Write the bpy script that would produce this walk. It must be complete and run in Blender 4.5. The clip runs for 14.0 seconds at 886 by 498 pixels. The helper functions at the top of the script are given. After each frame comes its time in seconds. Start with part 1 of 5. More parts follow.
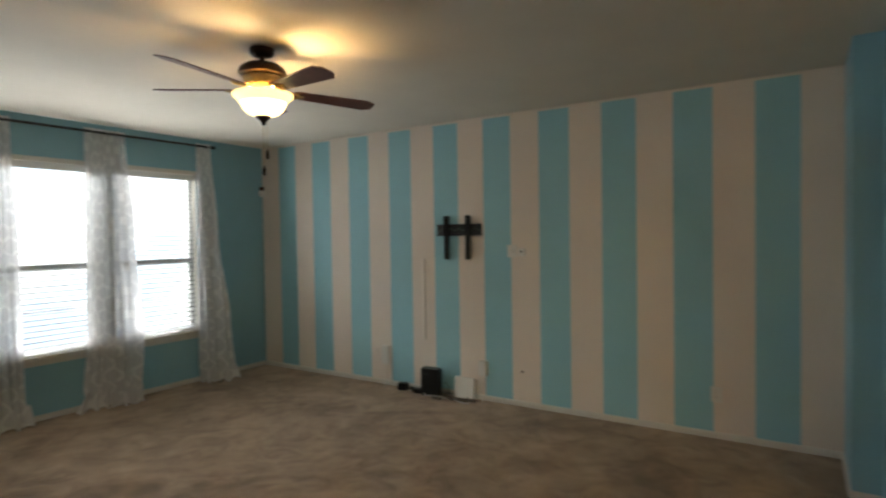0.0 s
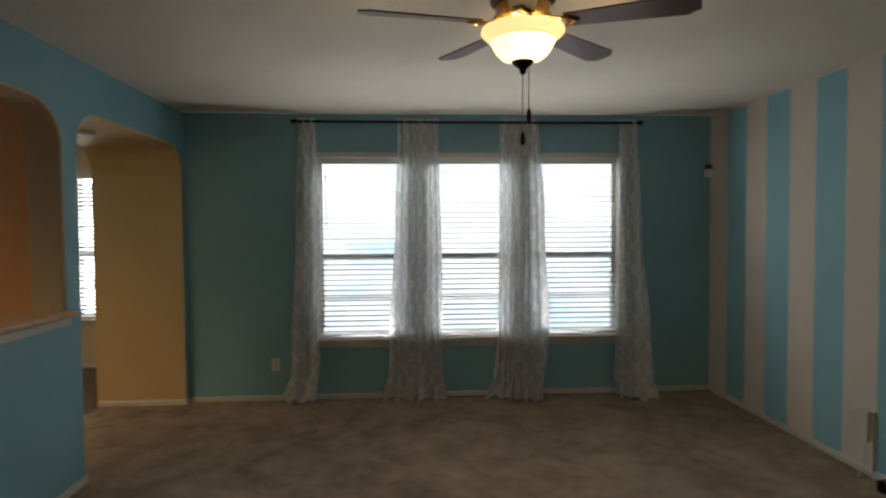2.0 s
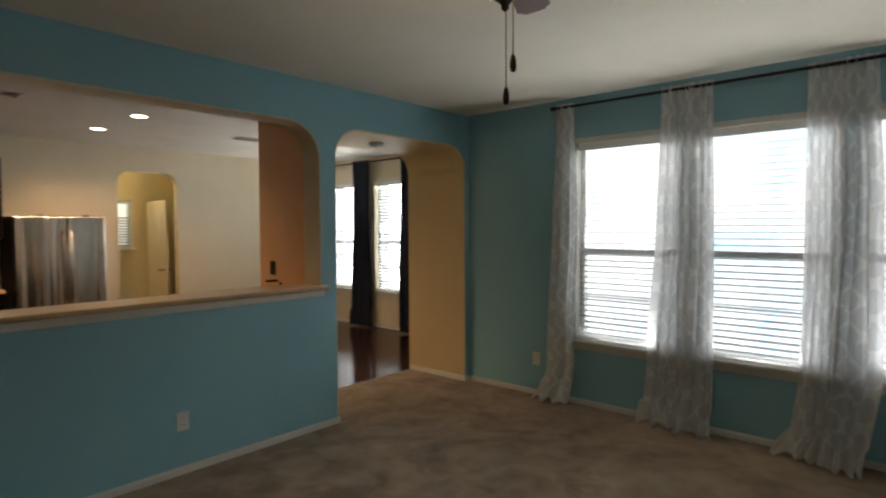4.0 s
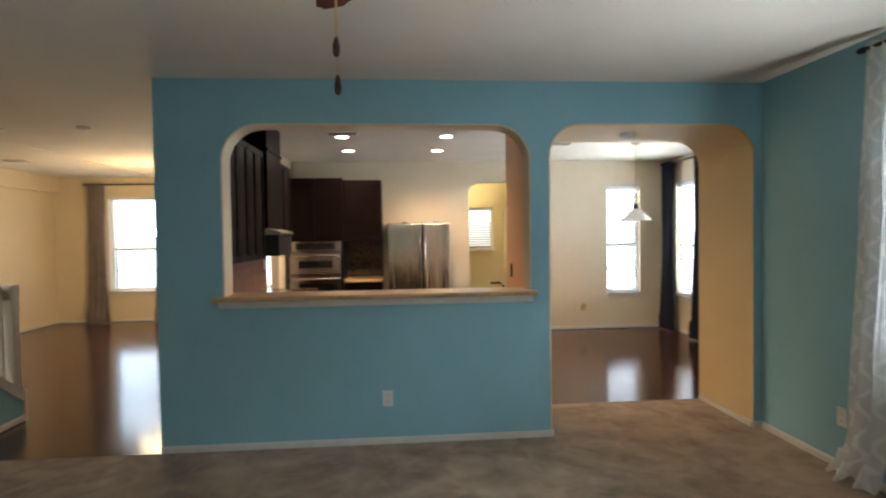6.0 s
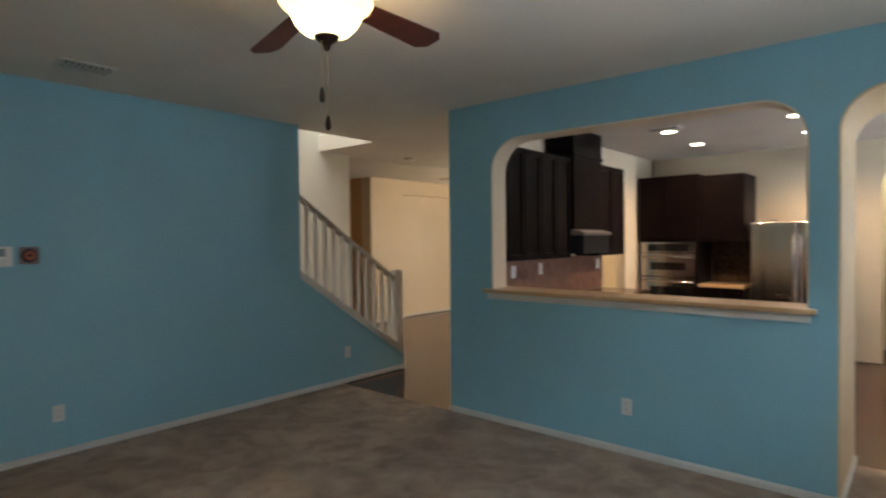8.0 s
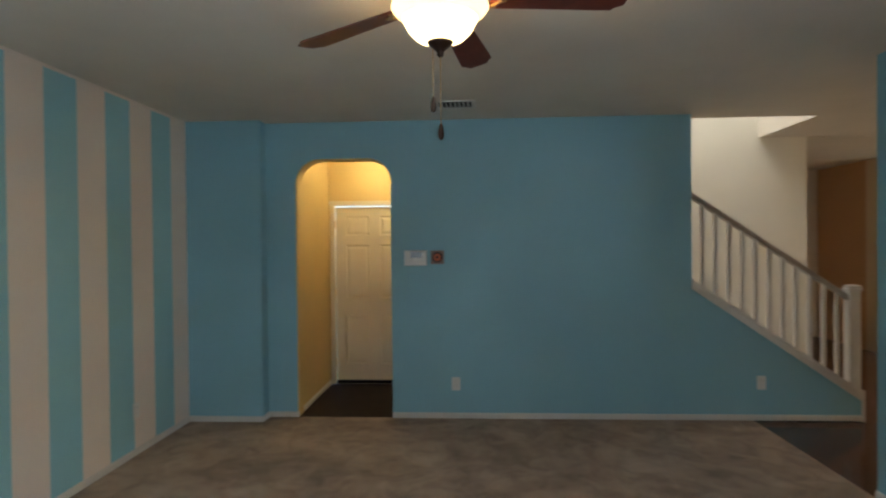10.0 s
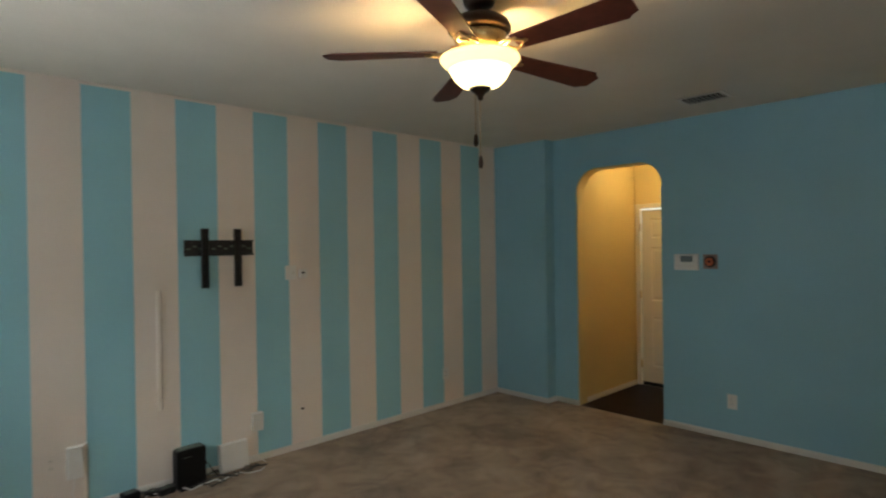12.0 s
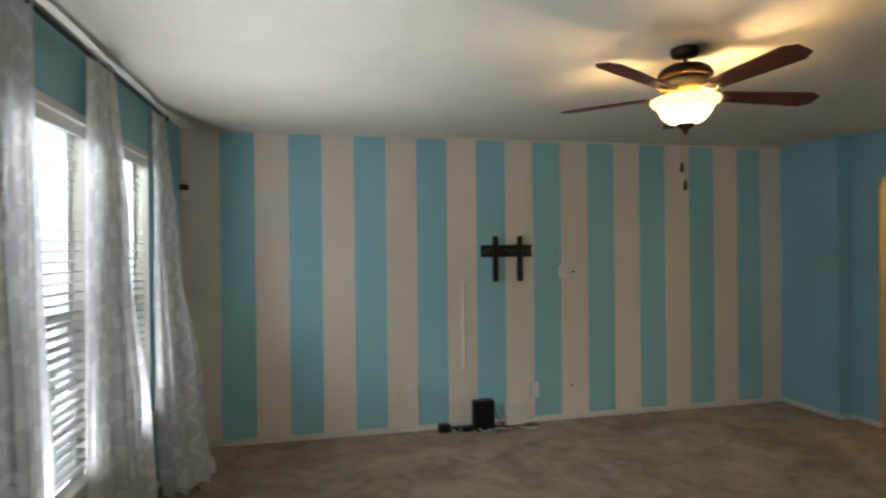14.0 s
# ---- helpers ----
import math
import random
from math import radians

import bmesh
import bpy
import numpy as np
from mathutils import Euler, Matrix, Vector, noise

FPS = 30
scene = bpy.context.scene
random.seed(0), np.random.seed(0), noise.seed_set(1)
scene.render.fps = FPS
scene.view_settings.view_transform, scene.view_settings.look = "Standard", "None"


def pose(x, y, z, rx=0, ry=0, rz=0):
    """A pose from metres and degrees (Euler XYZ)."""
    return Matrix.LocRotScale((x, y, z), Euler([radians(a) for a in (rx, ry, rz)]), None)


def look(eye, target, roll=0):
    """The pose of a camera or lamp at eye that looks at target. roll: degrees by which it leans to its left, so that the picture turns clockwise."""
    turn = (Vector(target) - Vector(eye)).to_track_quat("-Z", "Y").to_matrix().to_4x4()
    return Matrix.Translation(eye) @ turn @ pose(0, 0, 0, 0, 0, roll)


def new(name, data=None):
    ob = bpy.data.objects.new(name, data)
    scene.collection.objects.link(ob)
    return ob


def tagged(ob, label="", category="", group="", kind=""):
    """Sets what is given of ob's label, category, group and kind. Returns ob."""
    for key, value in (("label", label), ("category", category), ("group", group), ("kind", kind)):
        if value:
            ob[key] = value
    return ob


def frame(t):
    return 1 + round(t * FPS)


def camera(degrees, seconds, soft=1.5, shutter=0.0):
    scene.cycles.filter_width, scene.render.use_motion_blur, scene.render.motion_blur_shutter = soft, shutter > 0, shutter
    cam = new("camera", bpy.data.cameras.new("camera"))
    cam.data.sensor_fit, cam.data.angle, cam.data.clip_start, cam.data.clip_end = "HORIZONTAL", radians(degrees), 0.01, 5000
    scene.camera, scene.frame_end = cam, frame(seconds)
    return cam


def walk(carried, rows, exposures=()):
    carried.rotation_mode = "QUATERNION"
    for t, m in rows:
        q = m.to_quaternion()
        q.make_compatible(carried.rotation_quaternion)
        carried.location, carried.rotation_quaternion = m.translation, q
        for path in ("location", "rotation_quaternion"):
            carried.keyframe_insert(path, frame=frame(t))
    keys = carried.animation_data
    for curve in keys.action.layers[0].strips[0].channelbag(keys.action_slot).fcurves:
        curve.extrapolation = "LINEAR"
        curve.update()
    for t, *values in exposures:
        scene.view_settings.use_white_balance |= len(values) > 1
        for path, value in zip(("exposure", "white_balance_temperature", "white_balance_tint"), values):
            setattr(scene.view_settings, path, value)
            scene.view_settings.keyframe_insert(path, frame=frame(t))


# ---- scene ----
cam = camera(76.5, 14.0, soft=2.2, shutter=0.4)
PATH = [
    (0, (0.795, 0.645, 1.610), (-0.286, 2.328, 1.561), -0.9),
    (0.5, (0.737, 1.102, 1.614), (-0.737, 2.453, 1.569), -0.3),
    (1, (0.625, 1.538, 1.625), (-1.142, 2.474, 1.575), -0.2),
    (1.5, (0.559, 1.972, 1.658), (-1.362, 2.525, 1.583), -0.4),
    (2, (0.461, 2.432, 1.624), (-1.534, 2.551, 1.557), -0.4),
    (2.5, (0.355, 2.841, 1.605), (-1.63, 2.599, 1.545), -0.5),
    (3, (0.113, 3.275, 1.598), (-1.777, 2.625, 1.535), -0.3),
    (3.2, (0.029, 3.416, 1.591), (-1.807, 2.625, 1.524), -0.3),
    (5.3, (-1.453, 4.543, 1.587), (-2.117, 2.658, 1.526), -0.5),
    (5.5, (-1.629, 4.552, 1.587), (-2.156, 2.623, 1.53), -0.6),
    (6, (-2.095, 4.567, 1.581), (-2.259, 2.575, 1.528), -0.8),
    (6.5, (-2.535, 4.55, 1.59), (-2.327, 2.562, 1.543), -0.7),
    (7, (-2.949, 4.471, 1.599), (-2.379, 2.554, 1.554), -0.6),
    (7.5, (-3.352, 4.427, 1.597), (-2.431, 2.652, 1.56), -0.7),
    (8, (-3.646, 4.257, 1.572), (-2.344, 2.74, 1.536), -0.5),
    (8.5, (-3.823, 3.955, 1.618), (-2.198, 2.79, 1.58), -0.4),
    (9, (-3.954, 3.603, 1.625), (-2.1, 2.853, 1.599), -0.4),
    (9.2, (-3.971, 3.453, 1.613), (-2.057, 2.872, 1.587), -0.4),
    (11.5, (-3.857, 1.573, 1.635), (-2.258, 2.774, 1.625), -0.9),
    (12, (-3.763, 1.248, 1.645), (-2.384, 2.697, 1.636), -0.9),
    (12.5, (-3.683, 1.021, 1.633), (-2.579, 2.689, 1.639), -0.8),
    (13, (-3.691, 0.717, 1.666), (-2.826, 2.521, 1.671), -0.7),
    (13.5, (-3.738, 0.464, 1.671), (-3.069, 2.348, 1.681), -0.5),
    (14, (-3.839, 0.276, 1.693), (-3.41, 2.229, 1.69), -0.6),
]
EXPOSURES = [(0.0, 0.42, 6650, 10), (0.5, -0.08, 6650, 10), (1.0, -0.22, 6650, 10), (2.0, -0.38, 6650, 10), (3.2, -0.40, 6650, 10), (5.3, 0.74, 6450, 10), (6.0, 0.84, 6050, 10), (6.5, 0.80, 5880, 10), (7.5, 0.66, 5850, 11),
             (8.0, 0.64, 5800, 11), (9.0, 0.68, 5750, 11), (11.5, 0.56, 6350, 10), (12.5, 0.38, 6450, 10), (13.2, 0.42, 6250, 10), (14.0, 0.50, 6250, 10)]
walk(cam, [(t, look(eye, target, roll)) for t, eye, target, roll in PATH], EXPOSURES)

# ---- plan ----
WEST, NORTH, EAST, SOUTH, CEIL = -4.99, 5.43, 1.187, 0.32, 2.74
BACK, DIN_W, FAR, FORMAL_E = -4.40, -6.50, -6.60, 4.20
STAIR_W = 2.45
WIN_Z = (0.58, 2.36)
WEST_WINDOWS = [(1.55, 2.45), (2.58, 3.48), (3.60, 4.50)]
DIN_WINDOWS = [(-3.98, -3.20), (-2.82, -2.08), (-1.60, -0.90)]

# ---- world and lights ----
world = bpy.data.worlds.new("world")
scene.world = world
world.use_nodes = True
wn = world.node_tree
sky = wn.nodes.new("ShaderNodeTexSky")
sky.sky_type, sky.sun_disc = "NISHITA", False
sky.sun_elevation, sky.sun_rotation = radians(48), radians(120)
wn.links.new(sky.outputs[0], wn.nodes["Background"].inputs[0])
wn.nodes["Background"].inputs[1].default_value = 0.12


def lamp(name, kind, where, energy, colour, size=0.1, size_y=None, aim=None, spot=None):
    data = bpy.data.lights.new(name, kind)
    data.energy, data.color = energy, colour
    if kind == "AREA":
        data.shape, data.size, data.size_y = "RECTANGLE", size, size_y or size
    elif kind == "SUN":
        data.angle = size
    else:
        data.shadow_soft_size = size
    if spot:
        data.spot_size, data.spot_blend = radians(spot), 0.5
    ob = new(name, data)
    ob.matrix_world = look(where, aim) if aim else Matrix.Translation(where)
    return ob


sun_way = Vector((math.sin(radians(120)) * math.cos(radians(48)), math.cos(radians(120)) * math.cos(radians(48)), math.sin(radians(48))))
lamp("sun", "SUN", sun_way * 30, 2.5, (1.0, 0.95, 0.88), radians(0.5), aim=(0, 0, 0))
DAY = (0.93, 0.97, 1.0)
for y0, y1 in WEST_WINDOWS:
    lamp("window_daylight", "AREA", (WEST - 0.95, (y0 + y1) / 2, 3.10), 60, DAY, 1.02, 1.2, aim=(WEST, (y0 + y1) / 2, 1.35))
    # added lamp on the sill, standing in for light the slats throw up
    sill_fill = lamp("window_daylight", "AREA", (WEST - 0.005, (y0 + y1) / 2, WIN_Z[0] + 0.012), 9, DAY, 0.46, 0.06, aim=(WEST + 0.75, (y0 + y1) / 2, 2.0))
    sill_fill.data.spread = radians(100)
for y0, y1 in DIN_WINDOWS:
    lamp("window_daylight", "AREA", (DIN_W - 0.32, (y0 + y1) / 2, 1.47), 42, DAY, 0.75, 1.7, aim=(0, (y0 + y1) / 2, 1.6))
lamp("window_daylight", "AREA", (-5.81, BACK - 0.32, 1.47), 22, DAY, 0.6, 1.7, aim=(-5.81, 0, 1.6))
for cx in (0.48, 2.9):
    lamp("window_daylight", "AREA", (cx, FAR - 0.32, 1.47), 7, DAY, 0.9, 1.7, aim=(cx, 0, 1.3))
lamp("hall_window_daylight", "AREA", (-3.57, -5.85, 1.6), 1.1, (1.0, 0.84, 0.70), 0.6, 0.8, aim=(-3.57, 0, 1.5))
lamp("upstairs_daylight", "AREA", (1.9, 1.2, 5.2), 48, (1.0, 0.95, 0.88), 0.8, 1.8, aim=(1.9, 1.2, 0))
WARM = (1.0, 0.62, 0.28)
FAN = Vector((-1.93, 2.92, 0))
lamp("fan_bulb", "POINT", FAN + Vector((0.045, 0.03, 2.425)), 30, (1.0, 0.66, 0.30), 0.03)
CANS = [(-1.48, -2.12), (-1.46, -3.22), (-2.70, -2.10), (-2.67, -3.20)]
for cx, cy in CANS:
    lamp("can_bulb", "SPOT", (cx, cy, CEIL - 0.03), 50, (1.0, 0.66, 0.37), 0.05, aim=(cx, cy, 0), spot=150)
CHANDELIER = Vector((1.59, -4.6, 1.62))
lamp("chandelier_bulb", "POINT", CHANDELIER + Vector((0, 0, 0.35)), 37, WARM, 0.12)
lamp("hall_bulb", "POINT", (-3.3, -5.0, 2.55), 8, (1.0, 0.82, 0.46), 0.07)
lamp("foyer_bulb", "POINT", (1.95, 3.85, 2.50), 6.0, (1.0, 0.83, 0.36), 0.07)


# ---- materials ----
def material(name, colour, rough=0.6, metal=0.0, vary=0.12, scale=3.0, grain=60.0, bump=0.1, dist=0.002, trans=0.0, spec=0.5, coat=0.0):
    """Paint, plaster, wood or metal: a base colour that drifts at two scales, with fine relief."""
    m = bpy.data.materials.new(name)
    m.use_nodes = True
    nt, b = m.node_tree, m.node_tree.nodes["Principled BSDF"]
    co = nt.nodes.new("ShaderNodeTexCoord")
    big, small = nt.nodes.new("ShaderNodeTexNoise"), nt.nodes.new("ShaderNodeTexNoise")
    big.inputs["Scale"].default_value, small.inputs["Scale"].default_value = scale, grain
    big.inputs["Detail"].default_value, small.inputs["Detail"].default_value = 4, 3
    for n in (big, small):
        nt.links.new(co.outputs["Object"], n.inputs["Vector"])
    add = nt.nodes.new("ShaderNodeMath")
    add.operation = "MULTIPLY_ADD"
    add.inputs[1].default_value, add.inputs[2].default_value = 0.35, 0.0
    nt.links.new(small.outputs["Fac"], add.inputs[0])
    both = nt.nodes.new("ShaderNodeMath")
    nt.links.new(big.outputs["Fac"], both.inputs[0])
    nt.links.new(add.outputs[0], both.inputs[1])
    ramp = nt.nodes.new("ShaderNodeValToRGB")
    lo = [max(0, c * (1 - vary)) for c in colour]
    hi = [min(1, c * (1 + vary)) for c in colour]
    ramp.color_ramp.elements[0].position, ramp.color_ramp.elements[1].position = 0.42, 0.92
    ramp.color_ramp.elements[0].color, ramp.color_ramp.elements[1].color = (*lo, 1), (*hi, 1)
    nt.links.new(both.outputs[0], ramp.inputs[0])
    nt.links.new(ramp.outputs[0], b.inputs["Base Color"])
    b.inputs["Roughness"].default_value, b.inputs["Metallic"].default_value = rough, metal
    b.inputs["Specular IOR Level"].default_value = spec
    b.inputs["Transmission Weight"].default_value = trans
    b.inputs["Coat Weight"].default_value = coat
    if bump:
        bp = nt.nodes.new("ShaderNodeBump")
        bp.inputs["Strength"].default_value, bp.inputs["Distance"].default_value = bump, dist
        nt.links.new(small.outputs["Fac"], bp.inputs["Height"])
        nt.links.new(bp.outputs[0], b.inputs["Normal"])
    return m


def wavy_steel():
    """Brushed appliance steel whose panels bow slightly, so that reflections stretch upright."""
    m = material("bowed_brushed_steel", (0.62, 0.58, 0.52), 0.2, 1.0, vary=0.05, scale=2, grain=80, bump=0)
    nt, b = m.node_tree, m.node_tree.nodes["Principled BSDF"]
    co, mp, n, bp = (nt.nodes.new("ShaderNode" + k) for k in ("TexCoord", "Mapping", "TexNoise", "Bump"))
    mp.inputs["Scale"].default_value = (6, 6, 0.2)
    n.inputs["Scale"].default_value, n.inputs["Detail"].default_value = 1.0, 3
    nt.links.new(co.outputs["Object"], mp.inputs["Vector"])
    nt.links.new(mp.outputs[0], n.inputs["Vector"])
    nt.links.new(n.outputs["Fac"], bp.inputs["Height"])
    bp.inputs["Strength"].default_value, bp.inputs["Distance"].default_value = 1.0, 0.03
    nt.links.new(bp.outputs[0], b.inputs["Normal"])
    return m


def glowing(name, colour, strength, passing=0.0):
    """Lit lamp glass. passing: the share of the bulb's light that shines through from behind."""
    m = material(name, colour, 0.4, vary=0.03)
    nt, b = m.node_tree, m.node_tree.nodes["Principled BSDF"]
    b.inputs["Emission Color"].default_value, b.inputs["Emission Strength"].default_value = (*colour, 1), strength
    if passing:
        tra, mx = nt.nodes.new("ShaderNodeBsdfTranslucent"), nt.nodes.new("ShaderNodeMixShader")
        tra.inputs[0].default_value, mx.inputs[0].default_value = (1.0, 0.95, 0.80, 1), passing
        nt.links.new(b.outputs[0], mx.inputs[1])
        nt.links.new(tra.outputs[0], mx.inputs[2])
        nt.links.new(mx.outputs[0], nt.nodes["Material Output"].inputs[0])
    return m


TEAL = material("teal_wall_paint", (0.247, 0.462, 0.540), 0.55, vary=0.06, scale=1.2, grain=140, bump=0.25, dist=0.002)
AQUA = material("aqua_stripe_paint", (0.272, 0.525, 0.590), 0.55, vary=0.06, scale=1.2, grain=140, bump=0.25, dist=0.002)
BEIGE = material("beige_stripe_paint", (0.72, 0.635, 0.55), 0.6, vary=0.06, scale=1.2, grain=140, bump=0.25, dist=0.002)
CREAM = material("cream_wall_paint", (0.66, 0.56, 0.40), 0.6, vary=0.05, scale=1.1, grain=140, bump=0.25, dist=0.002)
GOLD = material("gold_wall_paint", (0.62, 0.465, 0.255), 0.6, vary=0.06, scale=1.2, grain=140, bump=0.25, dist=0.002)
MUSTARD = material("mustard_wall_paint", (0.60, 0.43, 0.17), 0.6, vary=0.06, scale=1.2, grain=140, bump=0.25, dist=0.002)
TAN = material("tan_wall_paint", (0.52, 0.31, 0.155), 0.6, vary=0.06, scale=1.2, grain=140, bump=0.25, dist=0.002)
DARKWOOD = material("dark_foyer_wood", (0.016, 0.008, 0.007), 0.45, vary=0.4, scale=6, grain=60, bump=0.08, spec=0.10)
LCD = material("pale_lcd_screen", (0.16, 0.19, 0.20), 0.15, vary=0.05, bump=0)
TAUPE = material("taupe_plate", (0.24, 0.16, 0.13), 0.5, vary=0.1)
# kitchen wall paint with the can lights' orange glow mixed into the colour
LAMPLIT = material("lamplit_kitchen_paint", (0.82, 0.45, 0.225), 0.55, vary=0.05, scale=1.2, grain=140, bump=0.25, dist=0.002)
PALE = material("pale_yellow_paint", (0.66, 0.57, 0.36), 0.6, vary=0.05, scale=1.2, grain=140, bump=0.2)
WHITEWALL = material("white_stairwell_paint", (0.72, 0.69, 0.60), 0.6, vary=0.04, scale=1.2, grain=140, bump=0.2)
CEILING = material("textured_ceiling_paint", (0.63, 0.58, 0.49), 0.8, vary=0.05, scale=2.0, grain=90, bump=0.5, dist=0.004)
TRIM = material("white_trim_paint", (0.62, 0.59, 0.53), 0.35, vary=0.04, scale=4, bump=0.03)
RACEWAY = material("pale_raceway_plastic", (0.80, 0.73, 0.64), 0.45, vary=0.03, bump=0.0)
RAIL = material("taupe_rail_paint", (0.34, 0.29, 0.24), 0.4, vary=0.06, scale=5, bump=0.03)
VINYL = material("white_vinyl", (0.78, 0.78, 0.76), 0.4, vary=0.03, bump=0.0)
PLASTIC = material("white_plastic", (0.70, 0.68, 0.63), 0.4, vary=0.03, bump=0.0)
BLACK = material("black_plastic", (0.010, 0.010, 0.011), 0.4, vary=0.3, bump=0.05, spec=0.18)
BLACKMETAL = material("black_powder_coated_steel", (0.014, 0.014, 0.015), 0.45, 0.4, vary=0.3, grain=200)
ROD = material("dark_bronze_rod", (0.02, 0.016, 0.014), 0.4, 0.7, vary=0.3)
ESPRESSO = material("espresso_cabinet_wood", (0.0056, 0.0035, 0.0036), 0.32, vary=0.4, scale=5, grain=50, bump=0.06, spec=0.05)
BRONZE = material("oil_rubbed_bronze", (0.045, 0.026, 0.018), 0.4, 0.8, vary=0.3, scale=8)
BRASS = material("antique_brass", (0.50, 0.36, 0.17), 0.35, 0.9, vary=0.3, scale=14)
BLADE = material("cherry_fan_blade", (0.095, 0.024, 0.015), 0.42, vary=0.45, scale=7, grain=40, bump=0.04, spec=0.3)
STEEL = material("stainless_steel", (0.42, 0.39, 0.36), 0.2, 1.0, vary=0.06, scale=2, grain=80, bump=0.02)
DARKSTEEL = material("dull_dark_steel", (0.26, 0.24, 0.22), 0.4, 1.0, vary=0.1, scale=3, grain=80, bump=0.02)
FRIDGE = wavy_steel()
DARKGLASS = material("black_oven_glass", (0.01, 0.01, 0.011), 0.08, vary=0.1, bump=0)
BACKSPLASH = material("brown_stone_tile", (0.17, 0.078, 0.045), 0.45, vary=0.3, scale=9, grain=70)
GROUT = material("brown_grout", (0.10, 0.055, 0.035), 0.8, vary=0.2)
GRANITE = material("dark_brown_granite", (0.07, 0.045, 0.03), 0.18, vary=0.6, scale=20, grain=120, bump=0.02)
LEDGE = material("tan_ledge_laminate", (0.50, 0.34, 0.18), 0.28, vary=0.12, scale=6, grain=90, bump=0.03)
NAVY = material("navy_velvet", (0.010, 0.014, 0.032), 0.85, vary=0.3, scale=6, grain=120)
GREYCLOTH = material("grey_curtain_cloth", (0.20, 0.17, 0.16), 0.85, vary=0.15, scale=6, grain=120)
DOORPAINT = material("almond_door_paint", (0.66, 0.58, 0.42), 0.4, vary=0.04, scale=3, bump=0.03)
SCREEN = material("grey_lcd", (0.12, 0.15, 0.13), 0.2, bump=0)
ORANGE = material("orange_sticker", (0.50, 0.12, 0.04), 0.5)
DARKHOLE = material("dark_slot", (0.02, 0.02, 0.02), 0.7, bump=0)
CABLE = material("black_cable", (0.015, 0.015, 0.016), 0.5, bump=0)
BOWL = glowing("frosted_bowl_glass", (1.0, 0.84, 0.42), 1.7, 0.05)
# rim of the same bowl; falloff from the bulb set as weaker, yellower emission
RIM = glowing("dim_amber_rim_glass", (1.0, 0.77, 0.34), 1.2, 0.012)
LENS = glowing("can_light_lens", (1.0, 0.86, 0.62), 14.0)
SHADE = glowing("lit_glass_shade", (1.0, 0.82, 0.5), 9.0)
FROST = material("frosted_white_glass", (0.75, 0.73, 0.68), 0.3, bump=0)
GROUNDM = material("dry_lawn", (0.10, 0.12, 0.05), 0.9, vary=0.4, scale=2, grain=30, bump=0.5, dist=0.02)
CARPETTREAD = material("beige_stair_carpet", (0.33, 0.26, 0.19), 0.95, vary=0.2, scale=6, grain=200, bump=0.6, dist=0.004)


def carpet_material():
    m = bpy.data.materials.new("beige_frieze_carpet")
    m.use_nodes = True
    nt, b = m.node_tree, m.node_tree.nodes["Principled BSDF"]
    co = nt.nodes.new("ShaderNodeTexCoord")
    tex = []
    for scale, detail, distort in ((1.3, 5, 1.6), (5.0, 7, 1.0), (170.0, 2, 0.0)):
        n = nt.nodes.new("ShaderNodeTexNoise")
        n.inputs["Scale"].default_value, n.inputs["Detail"].default_value, n.inputs["Distortion"].default_value = scale, detail, distort
        nt.links.new(co.outputs["Object"], n.inputs["Vector"])
        tex.append(n)
    mix = nt.nodes.new("ShaderNodeMath")
    mix.operation = "MULTIPLY_ADD"
    mix.inputs[1].default_value = 0.75
    nt.links.new(tex[1].outputs["Fac"], mix.inputs[0])
    nt.links.new(tex[0].outputs["Fac"], mix.inputs[2])
    mix2 = nt.nodes.new("ShaderNodeMath")
    mix2.operation = "MULTIPLY_ADD"
    mix2.inputs[1].default_value = 0.3
    nt.links.new(tex[2].outputs["Fac"], mix2.inputs[0])
    nt.links.new(mix.outputs[0], mix2.inputs[2])
    ramp = nt.nodes.new("ShaderNodeValToRGB")
    for e, p, c in zip(ramp.color_ramp.elements, (0.38, 0.66), ((0.170, 0.120, 0.082), (0.405, 0.300, 0.205))):
        e.position, e.color = p, (*c, 1)
    sub = nt.nodes.new("ShaderNodeMath")
    sub.operation = "MULTIPLY"
    sub.inputs[1].default_value = 0.5
    nt.links.new(mix2.outputs[0], sub.inputs[0])
    nt.links.new(sub.outputs[0], ramp.inputs[0])
    nt.links.new(ramp.outputs[0], b.inputs["Base Color"])
    b.inputs["Roughness"].default_value, b.inputs["Specular IOR Level"].default_value = 0.95, 0.1
    b.inputs["Sheen Weight"].default_value = 0.15
    bp = nt.nodes.new("ShaderNodeBump")
    bp.inputs["Strength"].default_value, bp.inputs["Distance"].default_value = 0.9, 0.012
    nt.links.new(mix2.outputs[0], bp.inputs["Height"])
    nt.links.new(bp.outputs[0], b.inputs["Normal"])
    return m


